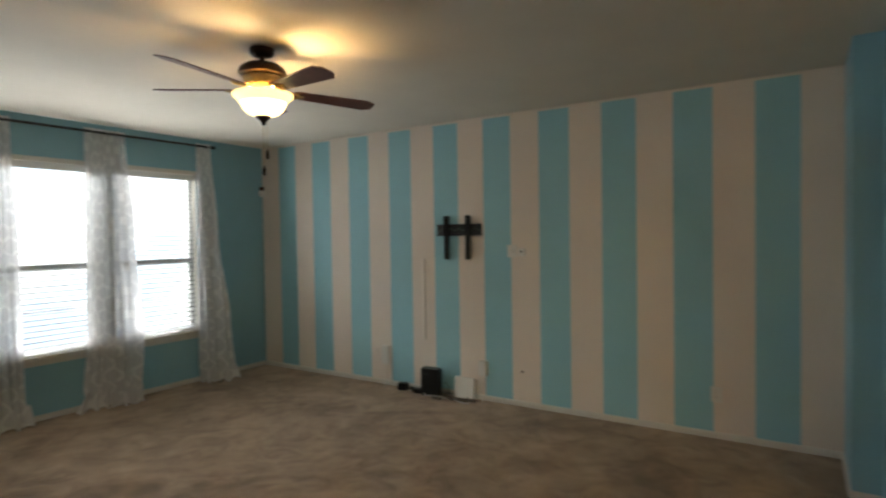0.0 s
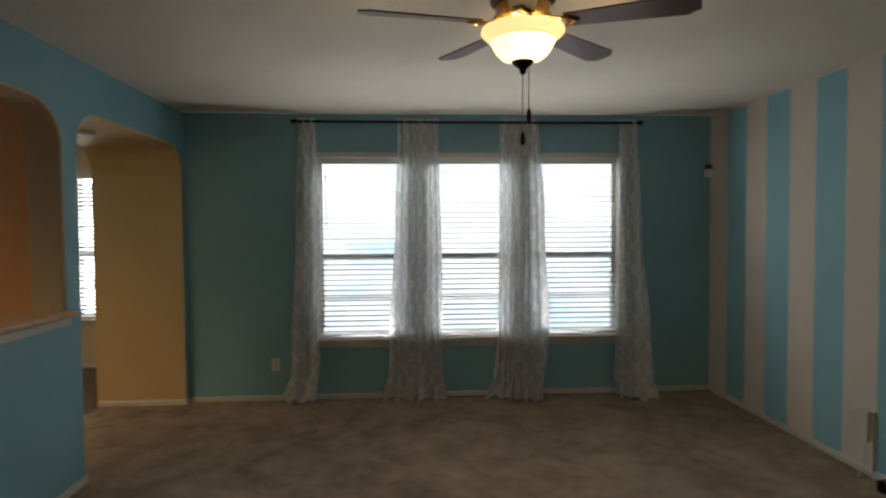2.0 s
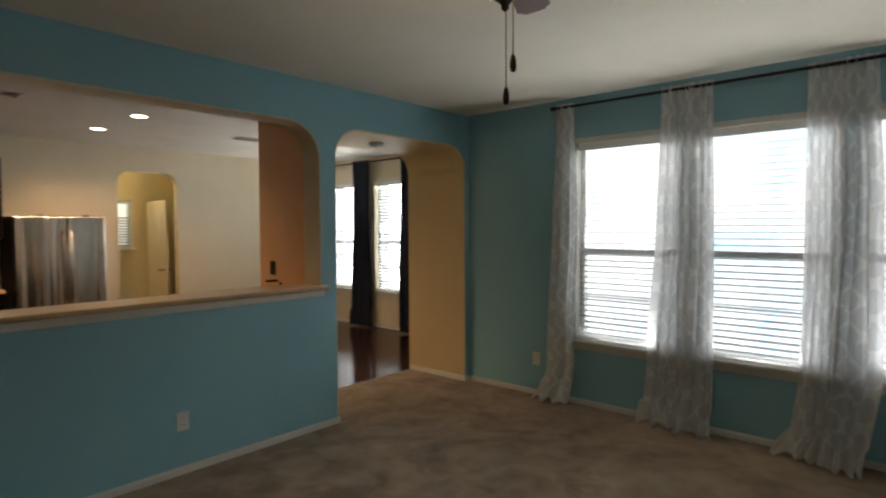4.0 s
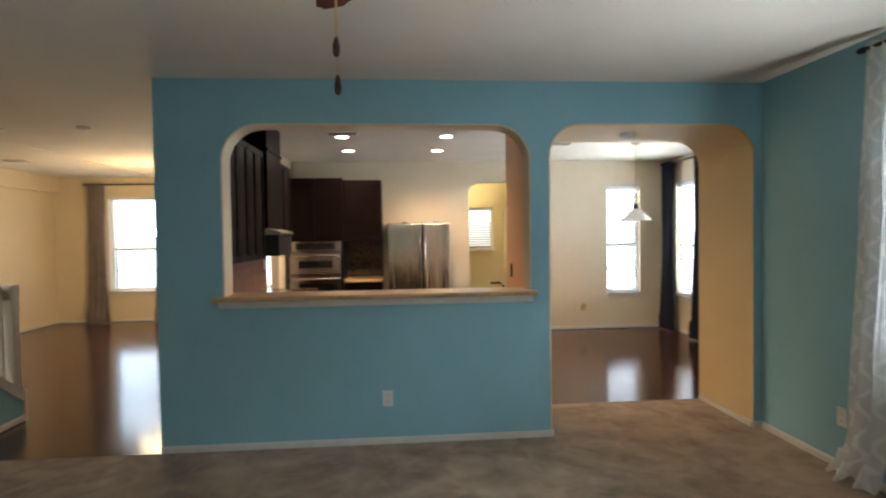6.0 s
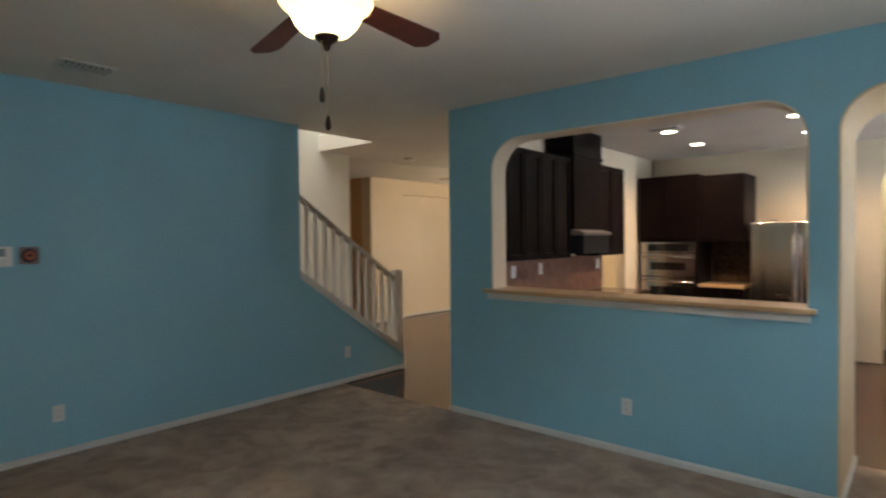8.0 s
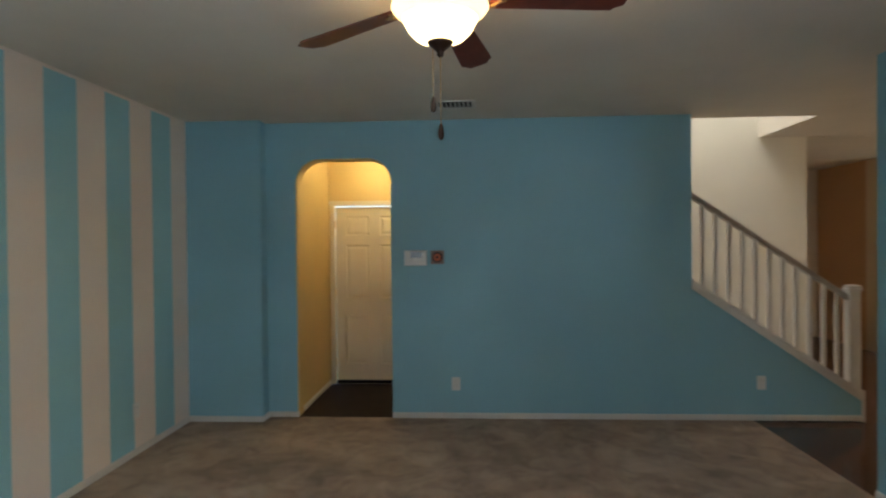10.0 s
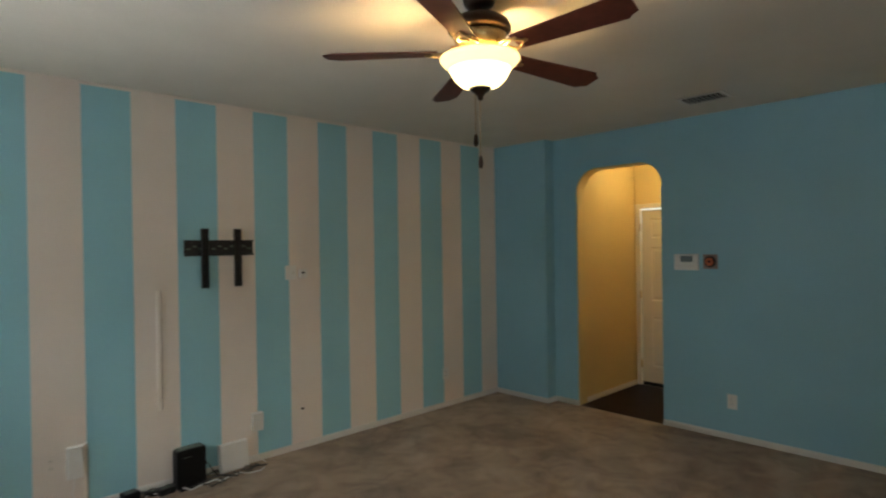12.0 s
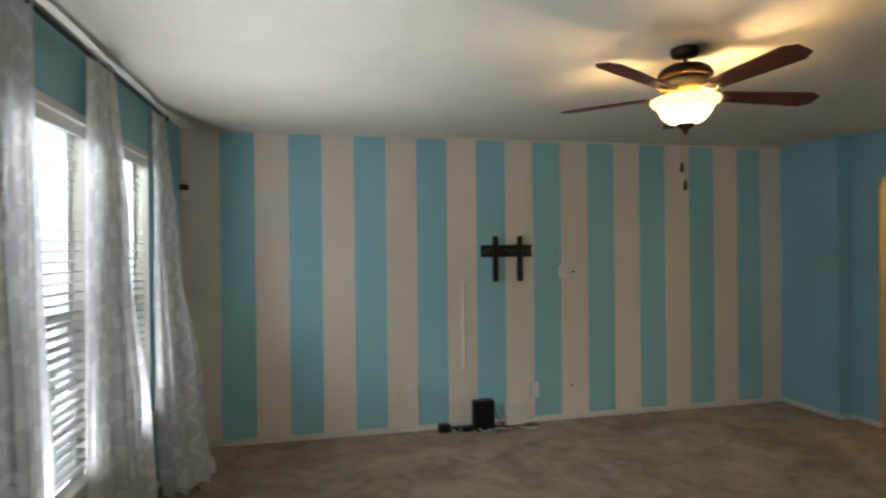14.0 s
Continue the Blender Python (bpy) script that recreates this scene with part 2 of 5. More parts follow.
def plank_material():
    m = bpy.data.materials.new("dark_cherry_planks")
    m.use_nodes = True
    nt, b = m.node_tree, m.node_tree.nodes["Principled BSDF"]
    co = nt.nodes.new("ShaderNodeTexCoord")
    mp = nt.nodes.new("ShaderNodeMapping")
    mp.inputs["Rotation"].default_value = (0, 0, radians(90))
    nt.links.new(co.outputs["Object"], mp.inputs["Vector"])
    br = nt.nodes.new("ShaderNodeTexBrick")
    br.inputs["Scale"].default_value, br.inputs["Mortar Size"].default_value = 1.0, 0.002
    br.inputs["Brick Width"].default_value, br.inputs["Row Height"].default_value = 1.2, 0.125
    br.inputs["Color1"].default_value, br.inputs["Color2"].default_value = (0.042, 0.018, 0.013, 1), (0.070, 0.029, 0.021, 1)
    br.inputs["Mortar"].default_value = (0.012, 0.006, 0.005, 1)
    nt.links.new(mp.outputs[0], br.inputs["Vector"])
    n = nt.nodes.new("ShaderNodeTexNoise")
    n.inputs["Scale"].default_value, n.inputs["Detail"].default_value = 6, 6
    st = nt.nodes.new("ShaderNodeMapping")
    st.inputs["Scale"].default_value = (8, 0.6, 1)
    nt.links.new(co.outputs["Object"], st.inputs["Vector"])
    nt.links.new(st.outputs[0], n.inputs["Vector"])
    mx = nt.nodes.new("ShaderNodeMixRGB")
    mx.blend_type = "OVERLAY"
    mx.inputs[0].default_value = 0.5
    nt.links.new(br.outputs["Color"], mx.inputs[1])
    nt.links.new(n.outputs["Fac"], mx.inputs[2])
    nt.links.new(mx.outputs[0], b.inputs["Base Color"])
    b.inputs["Roughness"].default_value, b.inputs["Specular IOR Level"].default_value = 0.14, 0.38
    bp = nt.nodes.new("ShaderNodeBump")
    bp.inputs["Strength"].default_value, bp.inputs["Distance"].default_value = 0.15, 0.001
    nt.links.new(br.outputs["Fac"], bp.inputs["Height"])
    bp.invert = True
    nt.links.new(bp.outputs[0], b.inputs["Normal"])
    return m


def sheer_material():
    """Sheer cloth: a printed trellis, partly see-through, that lets light pass."""
    m = bpy.data.materials.new("sheer_printed_voile")
    m.use_nodes = True
    nt = m.node_tree
    nt.nodes.remove(nt.nodes["Principled BSDF"])
    out = nt.nodes["Material Output"]
    uv = nt.nodes.new("ShaderNodeUVMap")
    uv.uv_map = "cloth"
    sep = nt.nodes.new("ShaderNodeSeparateXYZ")
    nt.links.new(uv.outputs[0], sep.inputs[0])

    def calc(op, a, b=None):
        n = nt.nodes.new("ShaderNodeMath")
        n.operation = op
        for i, v in enumerate((a, b)):
            if v is None:
                continue
            if isinstance(v, (int, float)):
                n.inputs[i].default_value = v
            else:
                nt.links.new(v, n.inputs[i])
        return n.outputs[0]
    a = calc("MULTIPLY", sep.outputs[0], 30.0)
    b = calc("MULTIPLY", sep.outputs[1], 27.0)
    wave = calc("ABSOLUTE", calc("ADD", calc("SINE", a), calc("SINE", b)))
    line = calc("LESS_THAN", wave, 0.42)
    noise_t = nt.nodes.new("ShaderNodeTexNoise")
    noise_t.inputs["Scale"].default_value = 9
    nt.links.new(uv.outputs[0], noise_t.inputs["Vector"])
    line = calc("MULTIPLY", line, calc("GREATER_THAN", noise_t.outputs["Fac"], 0.40))
    col = nt.nodes.new("ShaderNodeMixRGB")
    col.inputs[1].default_value, col.inputs[2].default_value = (0.80, 0.79, 0.785, 1), (0.89, 0.88, 0.865, 1)
    nt.links.new(line, col.inputs[0])
    dif, tra, clear = nt.nodes.new("ShaderNodeBsdfDiffuse"), nt.nodes.new("ShaderNodeBsdfTranslucent"), nt.nodes.new("ShaderNodeBsdfTransparent")
    for n in (dif, tra):
        nt.links.new(col.outputs[0], n.inputs[0])
    m1, m2 = nt.nodes.new("ShaderNodeMixShader"), nt.nodes.new("ShaderNodeMixShader")
    m1.inputs[0].default_value = 0.42
    nt.links.new(dif.outputs[0], m1.inputs[1])
    nt.links.new(tra.outputs[0], m1.inputs[2])
    nt.links.new(calc("SUBTRACT", 0.13, calc("MULTIPLY", line, 0.07)), m2.inputs[0])
    nt.links.new(m1.outputs[0], m2.inputs[1])
    nt.links.new(clear.outputs[0], m2.inputs[2])
    nt.links.new(m2.outputs[0], out.inputs[0])
    return m


def daylight_material():
    """The bright yard outside: overexposed pale siding, sky and soft foliage."""
    m = bpy.data.materials.new("bright_outdoors")
    m.use_nodes = True
    nt = m.node_tree
    nt.nodes.remove(nt.nodes["Principled BSDF"])
    co, n, ramp, em = (nt.nodes.new("ShaderNode" + k) for k in ("TexCoord", "TexNoise", "ValToRGB", "Emission"))
    n.inputs["Scale"].default_value, n.inputs["Detail"].default_value = 0.9, 5
    nt.links.new(co.outputs["Object"], n.inputs["Vector"])
    nt.links.new(n.outputs["Fac"], ramp.inputs[0])
    for e, p, c in zip(ramp.color_ramp.elements, (0.36, 0.56), ((0.60, 0.76, 0.93), (0.96, 0.97, 1.0))):
        e.position, e.color = p, (*c, 1)
    nt.links.new(ramp.outputs[0], em.inputs[0])
    em.inputs[1].default_value = 1.75
    nt.links.new(em.outputs[0], nt.nodes["Material Output"].inputs[0])
    return m


def slat_material():
    m = material("white_blind_slat", (0.46, 0.46, 0.45), 0.45, vary=0.03, bump=0)
    nt, b = m.node_tree, m.node_tree.nodes["Principled BSDF"]
    tra, mx = nt.nodes.new("ShaderNodeBsdfTranslucent"), nt.nodes.new("ShaderNodeMixShader")
    tra.inputs[0].default_value = (0.85, 0.86, 0.86, 1)
    mx.inputs[0].default_value = 0.05
    nt.links.new(b.outputs[0], mx.inputs[1])
    nt.links.new(tra.outputs[0], mx.inputs[2])
    nt.links.new(mx.outputs[0], nt.nodes["Material Output"].inputs[0])
    return m


def glass_material():
    m = bpy.data.materials.new("window_glass")
    m.use_nodes = True
    b = m.node_tree.nodes["Principled BSDF"]
    b.inputs["Base Color"].default_value = (0.95, 0.98, 0.97, 1)
    b.inputs["Roughness"].default_value, b.inputs["Transmission Weight"].default_value, b.inputs["IOR"].default_value = 0.0, 1.0, 1.01
    return m


CARPET, PLANKS, SHEER, SLAT, GLASS, OUTDOORS = carpet_material(), plank_material(), sheer_material(), slat_material(), glass_material(), daylight_material()


# ---- building helpers ----
def mesh_of(name, bm, mats, smooth=False):
    me = bpy.data.meshes.new(name)
    bmesh.ops.recalc_face_normals(bm, faces=bm.faces)
    bm.to_mesh(me)
    bm.free()
    for m in mats if isinstance(mats, (list, tuple)) else [mats]:
        me.materials.append(m)
    if smooth:
        for p in me.polygons:
            p.use_smooth = True
    return me


def part(name, bm, mat, parent=None, label="", smooth=False):
    ob = new(name, mesh_of(name, bm, mat, smooth))
    if parent:
        ob.parent = parent
    return tagged(ob, label=label)


def share(name, me, parent, m):
    ob = new(name, me)
    ob.parent = parent
    ob.matrix_basis = m
    return ob


def thing(name, label, category, group="", at=(0, 0, 0), turn=0, kind=""):
    ob = new(name)
    ob.empty_display_size = 0.05
    ob.matrix_basis = pose(*at, 0, 0, turn)
    return tagged(ob, label, category, group, kind)


def box(x0, x1, y0, y1, z0, z1, bevel=0.0, bm=None):
    bm = bm or bmesh.new()
    made = bmesh.ops.create_cube(bm, size=1)["verts"]
    for v in made:
        v.co = Vector(((x0 + x1) / 2 + v.co.x * (x1 - x0), (y0 + y1) / 2 + v.co.y * (y1 - y0), (z0 + z1) / 2 + v.co.z * (z1 - z0)))
    if bevel:
        edges = list({e for v in made for e in v.link_edges})
        bmesh.ops.bevel(bm, geom=edges, offset=bevel, segments=2, affect="EDGES", profile=0.6)
    return bm


def lathe(profile, steps=32, bm=None, open_top=False, open_low=False):
    """A turned shape from (radius, height) pairs about z."""
    bm = bm or bmesh.new()
    rings = []
    for r, z in profile:
        rings.append([bm.verts.new((max(r, 1e-4) * math.cos(2 * math.pi * i / steps), max(r, 1e-4) * math.sin(2 * math.pi * i / steps), z)) for i in range(steps)])
    for a, b in zip(rings, rings[1:]):
        for i in range(steps):
            bm.faces.new((a[i], a[(i + 1) % steps], b[(i + 1) % steps], b[i]))
    if not open_top:
        bm.faces.new(rings[0][::-1])
    if not open_low:
        bm.faces.new(rings[-1])
    return bm


def tube(points, r, steps=10, bm=None):
    """A round bar or cable along points."""
    bm = bm or bmesh.new()
    pts = [Vector(p) for p in points]
    rings = []
    for i, p in enumerate(pts):
        d = (pts[min(i + 1, len(pts) - 1)] - pts[max(i - 1, 0)]).normalized()
        side = d.cross(Vector((0, 0, 1)) if abs(d.z) < 0.9 else Vector((1, 0, 0))).normalized()
        up = side.cross(d)
        rings.append([bm.verts.new(p + r * (math.cos(2 * math.pi * k / steps) * side + math.sin(2 * math.pi * k / steps) * up)) for k in range(steps)])
    for a, b in zip(rings, rings[1:]):
        for k in range(steps):
            bm.faces.new((a[k], a[(k + 1) % steps], b[(k + 1) % steps], b[k]))
    bm.faces.new(rings[0][::-1])
    bm.faces.new(rings[-1])
    return bm


def rounded(u0, u1, v0, v1, r, foot=False, steps=8):
    """The outline of an opening with round upper corners; foot: it stands on the floor, else all four sides are closed."""
    pts = [(u0, v0), (u1, v0)]
    for cu, a0 in ((u1 - r, 0), (u0 + r, 90)):
        pts += [(cu + r * math.cos(radians(a0 + 90 * k / steps)), v1 - r + r * math.sin(radians(a0 + 90 * k / steps))) for k in range(steps + 1)]
    return pts


def rect(u0, u1, v0, v1):
    return [(u0, v0), (u1, v0), (u1, v1), (u0, v1)]


def slab(name, outer, holes, axis, d0, d1, mats, label="", soften=0.0, near=1):
    """A wall from an outline in (along, up), with openings through it, between depths d0 (the face seen first) and d1.
    mats: face d0, reveals, face d1."""
    bm = bmesh.new()
    edges = []
    for loop in [outer, *holes]:
        vs = [bm.verts.new((u, v, 0)) for u, v in loop]
        edges += [bm.edges.new((vs[i], vs[(i + 1) % len(vs)])) for i in range(len(vs))]
    bmesh.ops.triangle_fill(bm, edges=edges, use_beauty=True, use_dissolve=False)
    got = bmesh.ops.extrude_face_region(bm, geom=list(bm.faces))
    for v in got["geom"]:
        if isinstance(v, bmesh.types.BMVert):
            v.co.z = 1.0
    for f in bm.faces:
        zs = [v.co.z for v in f.verts]
        f.material_index = 0 if max(zs) < 0.5 else 2 if min(zs) > 0.5 else 1
    for v in bm.verts:
        u, up, w = v.co
        d = d0 + (d1 - d0) * w
        v.co = (u, d, up) if axis == "y" else (d, u, up)
    bmesh.ops.recalc_face_normals(bm, faces=bm.faces)
    if soften:
        es = [e for e in bm.edges if len(e.link_faces) == 2 and {f.material_index for f in e.link_faces} == {0, 1}
              and abs(e.verts[0].co.z) > 0.001 and e.verts[0].co.z < CEIL - 0.01 and e.verts[1].co.z < CEIL - 0.01]
        bmesh.ops.bevel(bm, geom=es, offset=soften, segments=3, affect="EDGES", profile=0.5, material=1)
    ob = part(name, bm, list(mats), label=label)
    return tagged(ob, category="wall", kind="structure")


def block(name, dims, mat, label="", category="wall"):
    return tagged(part(name, box(*dims), mat, label=label), category=category, kind="structure")


def notched(u0, u1, top, arches, steps=8):
    """A wall's outline on the floor with round-cornered openings (from, to, height, radius)."""
    pts = [(u0, 0)]
    for a, b, h, r in arches:
        pts.append((a, 0))
        for cu, s in ((a + r, 180), (b - r, 90)):
            pts += [(cu + r * math.cos(radians(s - 90 * k / steps)), h - r + r * math.sin(radians(s - 90 * k / steps))) for k in range(steps + 1)]
        pts.append((b, 0))
    return pts + [(u1, 0), (u1, top), (u0, top)]


# ---- floors, ceiling, ground ----
def sheet(name, rects, z, thick, mat, label, category):
    bm = bmesh.new()
    for x0, x1, y0, y1 in rects:
        box(x0, x1, y0, y1, z - thick, z, bm=bm)
    return tagged(part(name, bm, mat, label=label), category=category, kind="structure")


sheet("floor_carpet", [(WEST, EAST, 0.33, NORTH), (-4.92, -3.28, -0.47, 0.33)], 0.0, 0.02, CARPET, "mottled beige frieze carpet with footprints", "carpet")
sheet("floor_wood", [(-6.6, 5.7, -6.7, 0.34)], -0.008, 0.03, PLANKS, "glossy dark cherry wood plank floor", "wood floor")
sheet("floor_foyer", [(EAST, 2.6, 3.2, 4.6)], -0.008, 0.03, DARKWOOD, "very dark wood foyer floor", "wood floor")
sheet("ground", [(-400, 400, -400, 400)], -0.35, 0.2, GROUNDM, "lawn outside the house", "ground")
block("backdrop", (-8.4, -8.3, -14.0, 34.0, -0.35, 11.0), OUTDOORS, "bright hazy yard and sky beyond the windows", "backdrop")
bm = bmesh.new()
HOLE = (1.37, STAIR_W, -0.34, 3.1)
for x0, x1, y0, y1 in ((-6.8, HOLE[0], -6.8, -0.40), (WEST - 0.16, HOLE[0], -0.40, 5.6), (HOLE[1] + 0.05, 5.8, -6.8, 5.6), (HOLE[0], HOLE[1], -6.8, HOLE[2]), (HOLE[0], HOLE[1], HOLE[3], 5.6)):
    box(x0, x1, y0, y1, CEIL, CEIL + 0.2, bm=bm)
tagged(part("ceiling", bm, CEILING, label="off-white textured ceiling with an open stairwell"), category="ceiling", kind="structure")

# ---- walls ----
holes = [rect(y0, y1, *WIN_Z) for y0, y1 in WEST_WINDOWS]
slab("wall_west", rect(0.12, NORTH + 0.15, 0, CEIL), holes, "x", WEST, WEST - 0.16, (TEAL, TRIM, CREAM), "teal painted wall with three windows")
wall_s = slab("wall_south", notched(WEST, -0.35, CEIL, [(-4.92, -3.28, 2.405, 0.24)]), [rounded(-3.11, -0.83, 1.09, 2.40, 0.26)], "y", SOUTH, 0.12,
     (TEAL, CREAM, CREAM), "teal wall with a round-cornered pass-through", soften=0.014)
wall_s.data.materials.append(GOLD)
for poly in wall_s.data.polygons:
    if poly.material_index == 1 and poly.center.x < -3.25:
        poly.material_index = 3
pier = slab("wall_passage", notched(WEST - 0.06, -3.11, CEIL, [(-4.92, -3.28, 2.405, 0.24)]), [], "y", 0.119, -0.49, (GOLD, GOLD, CREAM), "gold-painted deep archway")
# kitchen side of the pier: warm lamplight painted on as a second colour
pier.data.materials.append(LAMPLIT)
for poly in pier.data.polygons:
    if poly.center.x > -3.15 and abs(poly.normal.x) > 0.9:
        poly.material_index = len(pier.data.materials) - 1
block("wall_passage_end", (-3.28, -3.196, -0.56, -0.4902, 0, CEIL), GOLD, "gold-painted end of the passage wall")
block("wall_kitchen_end", (-3.1958, -3.11, -0.56, -0.4902, 0, CEIL), LAMPLIT, "end of the kitchen wall, orange lamp glow put into its paint")
slab("wall_east", notched(0.86, 4.742, CEIL, [(3.572, 4.452, 2.39, 0.22)]), [], "x", EAST, EAST + 0.14, (TEAL, MUSTARD, MUSTARD), "teal wall with an arched doorway", soften=0.012)
block("wall_east_jog", (1.035, EAST + 0.14, 4.742, NORTH + 0.15, 0, CEIL), TEAL, "teal wall standing slightly proud")
slab("knee_wall", [(-0.60, 0), (0.86, 0), (0.86, 1.235), (-0.60, 0.235)], [], "x", EAST, EAST + 0.11, (TEAL, TEAL, WHITEWALL), "teal triangular wall under the stair rail")


def striped_wall():
    """The north wall: ten teal stripes on beige, ending just under the ceiling."""
    bm = bmesh.new()
    cuts = [(WEST - 0.15, -4.675, 0)]
    for k in range(10):
        a = -4.675 + 0.574 * k
        cuts += [(a, a + 0.287, 1), (a + 0.287, a + 0.574 if k < 9 else 1.04, 0)]
    top = CEIL - 0.022
    for a, b, m in cuts:
        for z0, z1, mi in ((0, top, m), (top, CEIL, 0)):
            f = bm.faces.new([bm.verts.new(c) for c in ((a, NORTH, z0), (b, NORTH, z0), (b, NORTH, z1), (a, NORTH, z1))])
            f.material_index = mi
    bmesh.ops.remove_doubles(bm, verts=bm.verts, dist=1e-5)
    got = bmesh.ops.extrude_face_region(bm, geom=list(bm.faces))
    for v in got["geom"]:
        if isinstance(v, bmesh.types.BMVert):
            v.co.y += 0.15
    return tagged(part("wall_north", bm, [BEIGE, AQUA], label="accent wall with vertical teal and beige stripes"), category="wall", kind="structure")


striped_wall()
slab("wall_kitchen_east", [(-4.4, 0), (-3.34, 0), (-3.34, 2.1), (-2.60, 2.1), (-2.60, 0), (0.12, 0), (0.12, CEIL), (-4.4, CEIL)], [], "x", -0.47, -0.36, (CREAM, CREAM, CREAM), "cream kitchen wall with a doorway")
slab("wall_back", notched(DIN_W - 0.15, -0.36, CEIL, [(-4.07, -3.26, 2.40, 0.2)]), [rect(-6.09, -5.53, *WIN_Z)], "y", BACK, BACK - 0.14, (CREAM, CREAM, PALE), "cream wall with an arched doorway and a window", soften=0.012)
slab("wall_dining_west", rect(BACK - 0.14, -0.34, 0, CEIL), [rect(a, b, *WIN_Z) for a, b in DIN_WINDOWS], "x", DIN_W, DIN_W - 0.15, (CREAM, CREAM, CREAM), "cream wall with two windows")
block("wall_dining_north", (DIN_W, WEST - 0.06, -0.49, -0.34, 0, CEIL), CREAM, "cream wall")
# the rear hall
slab("wall_hall_back", rect(-4.8, -2.5, 0, CEIL), [rect(-3.84, -3.30, 1.30, 2.05)], "y", -5.5, -5.62, (PALE, TRIM, PALE), "yellow hall wall with a small window")
block("wall_hall_west", (-4.8, -4.66, -5.5, BACK - 0.14, 0, CEIL), PALE, "yellow hall wall")
block("wall_hall_east", (-2.64, -2.5, -5.5, BACK - 0.14, 0, CEIL), PALE, "yellow hall wall")
# the front room beyond the stairs
slab("wall_far", rect(-0.5, FORMAL_E + 0.3, 0, CEIL), [rect(0.03, 0.93, *WIN_Z), rect(2.45, 3.35, *WIN_Z)], "y", FAR, FAR - 0.15, (CREAM, TRIM, CREAM), "cream wall with two windows")
block("wall_front_room_west", (-0.5, -0.36, FAR, BACK, 0, CEIL), CREAM, "cream wall")
block("wall_recess", (FORMAL_E + 0.12, FORMAL_E + 0.26, FAR, -3.7, 0, CEIL), CREAM, "cream wall set back in a shallow recess")
block("wall_recess_side", (FORMAL_E, FORMAL_E + 0.26, -3.7, -2.83, 0, CEIL), CREAM, "cream wall beside a shallow recess")
block("soffit", (FORMAL_E, FORMAL_E + 0.12, FAR, -3.7, 2.45, CEIL), CREAM, "cream soffit above a shallow recess")
block("wall_entry", (FORMAL_E + 0.26, 5.7, -2.97, -2.83, 0, CEIL), TAN, "tan wall in the entry")
block("wall_entry_east", (5.6, 5.74, -2.83, 0.3, 0, CEIL), CREAM, "cream wall")
block("wall_entry_north", (STAIR_W + 0.1, 5.6, 0.16, 0.3, 0, CEIL), CREAM, "cream wall")
# the stairwell and foyer
slab("wall_stair", [(-0.86, 0), (3.38, 0), (3.38, 2.10), (4.50, 2.10), (4.50, 0), (5.58, 0), (5.58, 5.4), (-0.86, 5.4)], [], "x", STAIR_W, STAIR_W + 0.1, (WHITEWALL, TRIM, CREAM), "tall white stairwell wall")
block("wall_stair_upper", (EAST + 0.08, EAST + 0.18, HOLE[2], HOLE[3], CEIL + 0.2, 5.4), WHITEWALL, "white upper stairwell wall")
block("wall_stair_end", (EAST + 0.18, STAIR_W, HOLE[3] + 0.012, HOLE[3] + 0.1, CEIL + 0.2, 5.4), WHITEWALL, "white upper stairwell wall")
block("wall_stair_start", (EAST + 0.18, STAIR_W, HOLE[2] - 0.1, HOLE[2] - 0.012, CEIL + 0.2, 5.4), WHITEWALL, "white upper stairwell wall")
block("ceiling_upper", (EAST + 0.08, STAIR_W + 0.1, HOLE[2] - 0.1, HOLE[3] + 0.1, 5.4, 5.5), CEILING, "upper stairwell ceiling", "ceiling")
block("wall_foyer_north", (EAST + 0.14, STAIR_W, 4.47, 4.60, 0, CEIL), MUSTARD, "mustard-painted foyer wall")
block("wall_foyer_south", (EAST + 0.14, STAIR_W, 3.16, 3.30, 0, CEIL), MUSTARD, "mustard-painted foyer wall")
slab("wall_foyer_door", [(3.30, 0), (3.49, 0), (3.49, 2.05), (4.41, 2.05), (4.41, 0), (4.47, 0), (4.47, CEIL), (3.30, CEIL)], [], "x", STAIR_W - 0.03, STAIR_W, (MUSTARD, DOORPAINT, MUSTARD), "mustard-painted wall round the front door")


# ---- baseboards ----
def board(axis, a, b, face, out, high=0.075, mat=None):
    """A skirting board with a moulded top edge along x or y, its back at face and standing out by the sign of out."""
    prof = [(0, 0), (0.014, 0), (0.014, high * 0.7), (0.010, high * 0.8), (0.009, high * 0.93), (0.003, high), (0, high)]
    bm = bmesh.new()
    ends = []
    for t in (a, b):
        ring = []
        for d, z in prof:
            q = face + out * (d + 0.0005)
            ring.append(bm.verts.new((t, q, z) if axis == "x" else (q, t, z)))
        ends.append(ring)
    n = len(prof)
    for i in range(n):
        bm.faces.new((ends[0][i], ends[0][(i + 1) % n], ends[1][(i + 1) % n], ends[1][i]))
    bm.faces.new(ends[0])
    bm.faces.new(ends[1][::-1])
    return tagged(part("baseboard", bm, mat or TRIM, label="white painted baseboard"), category="baseboard", kind="structure")


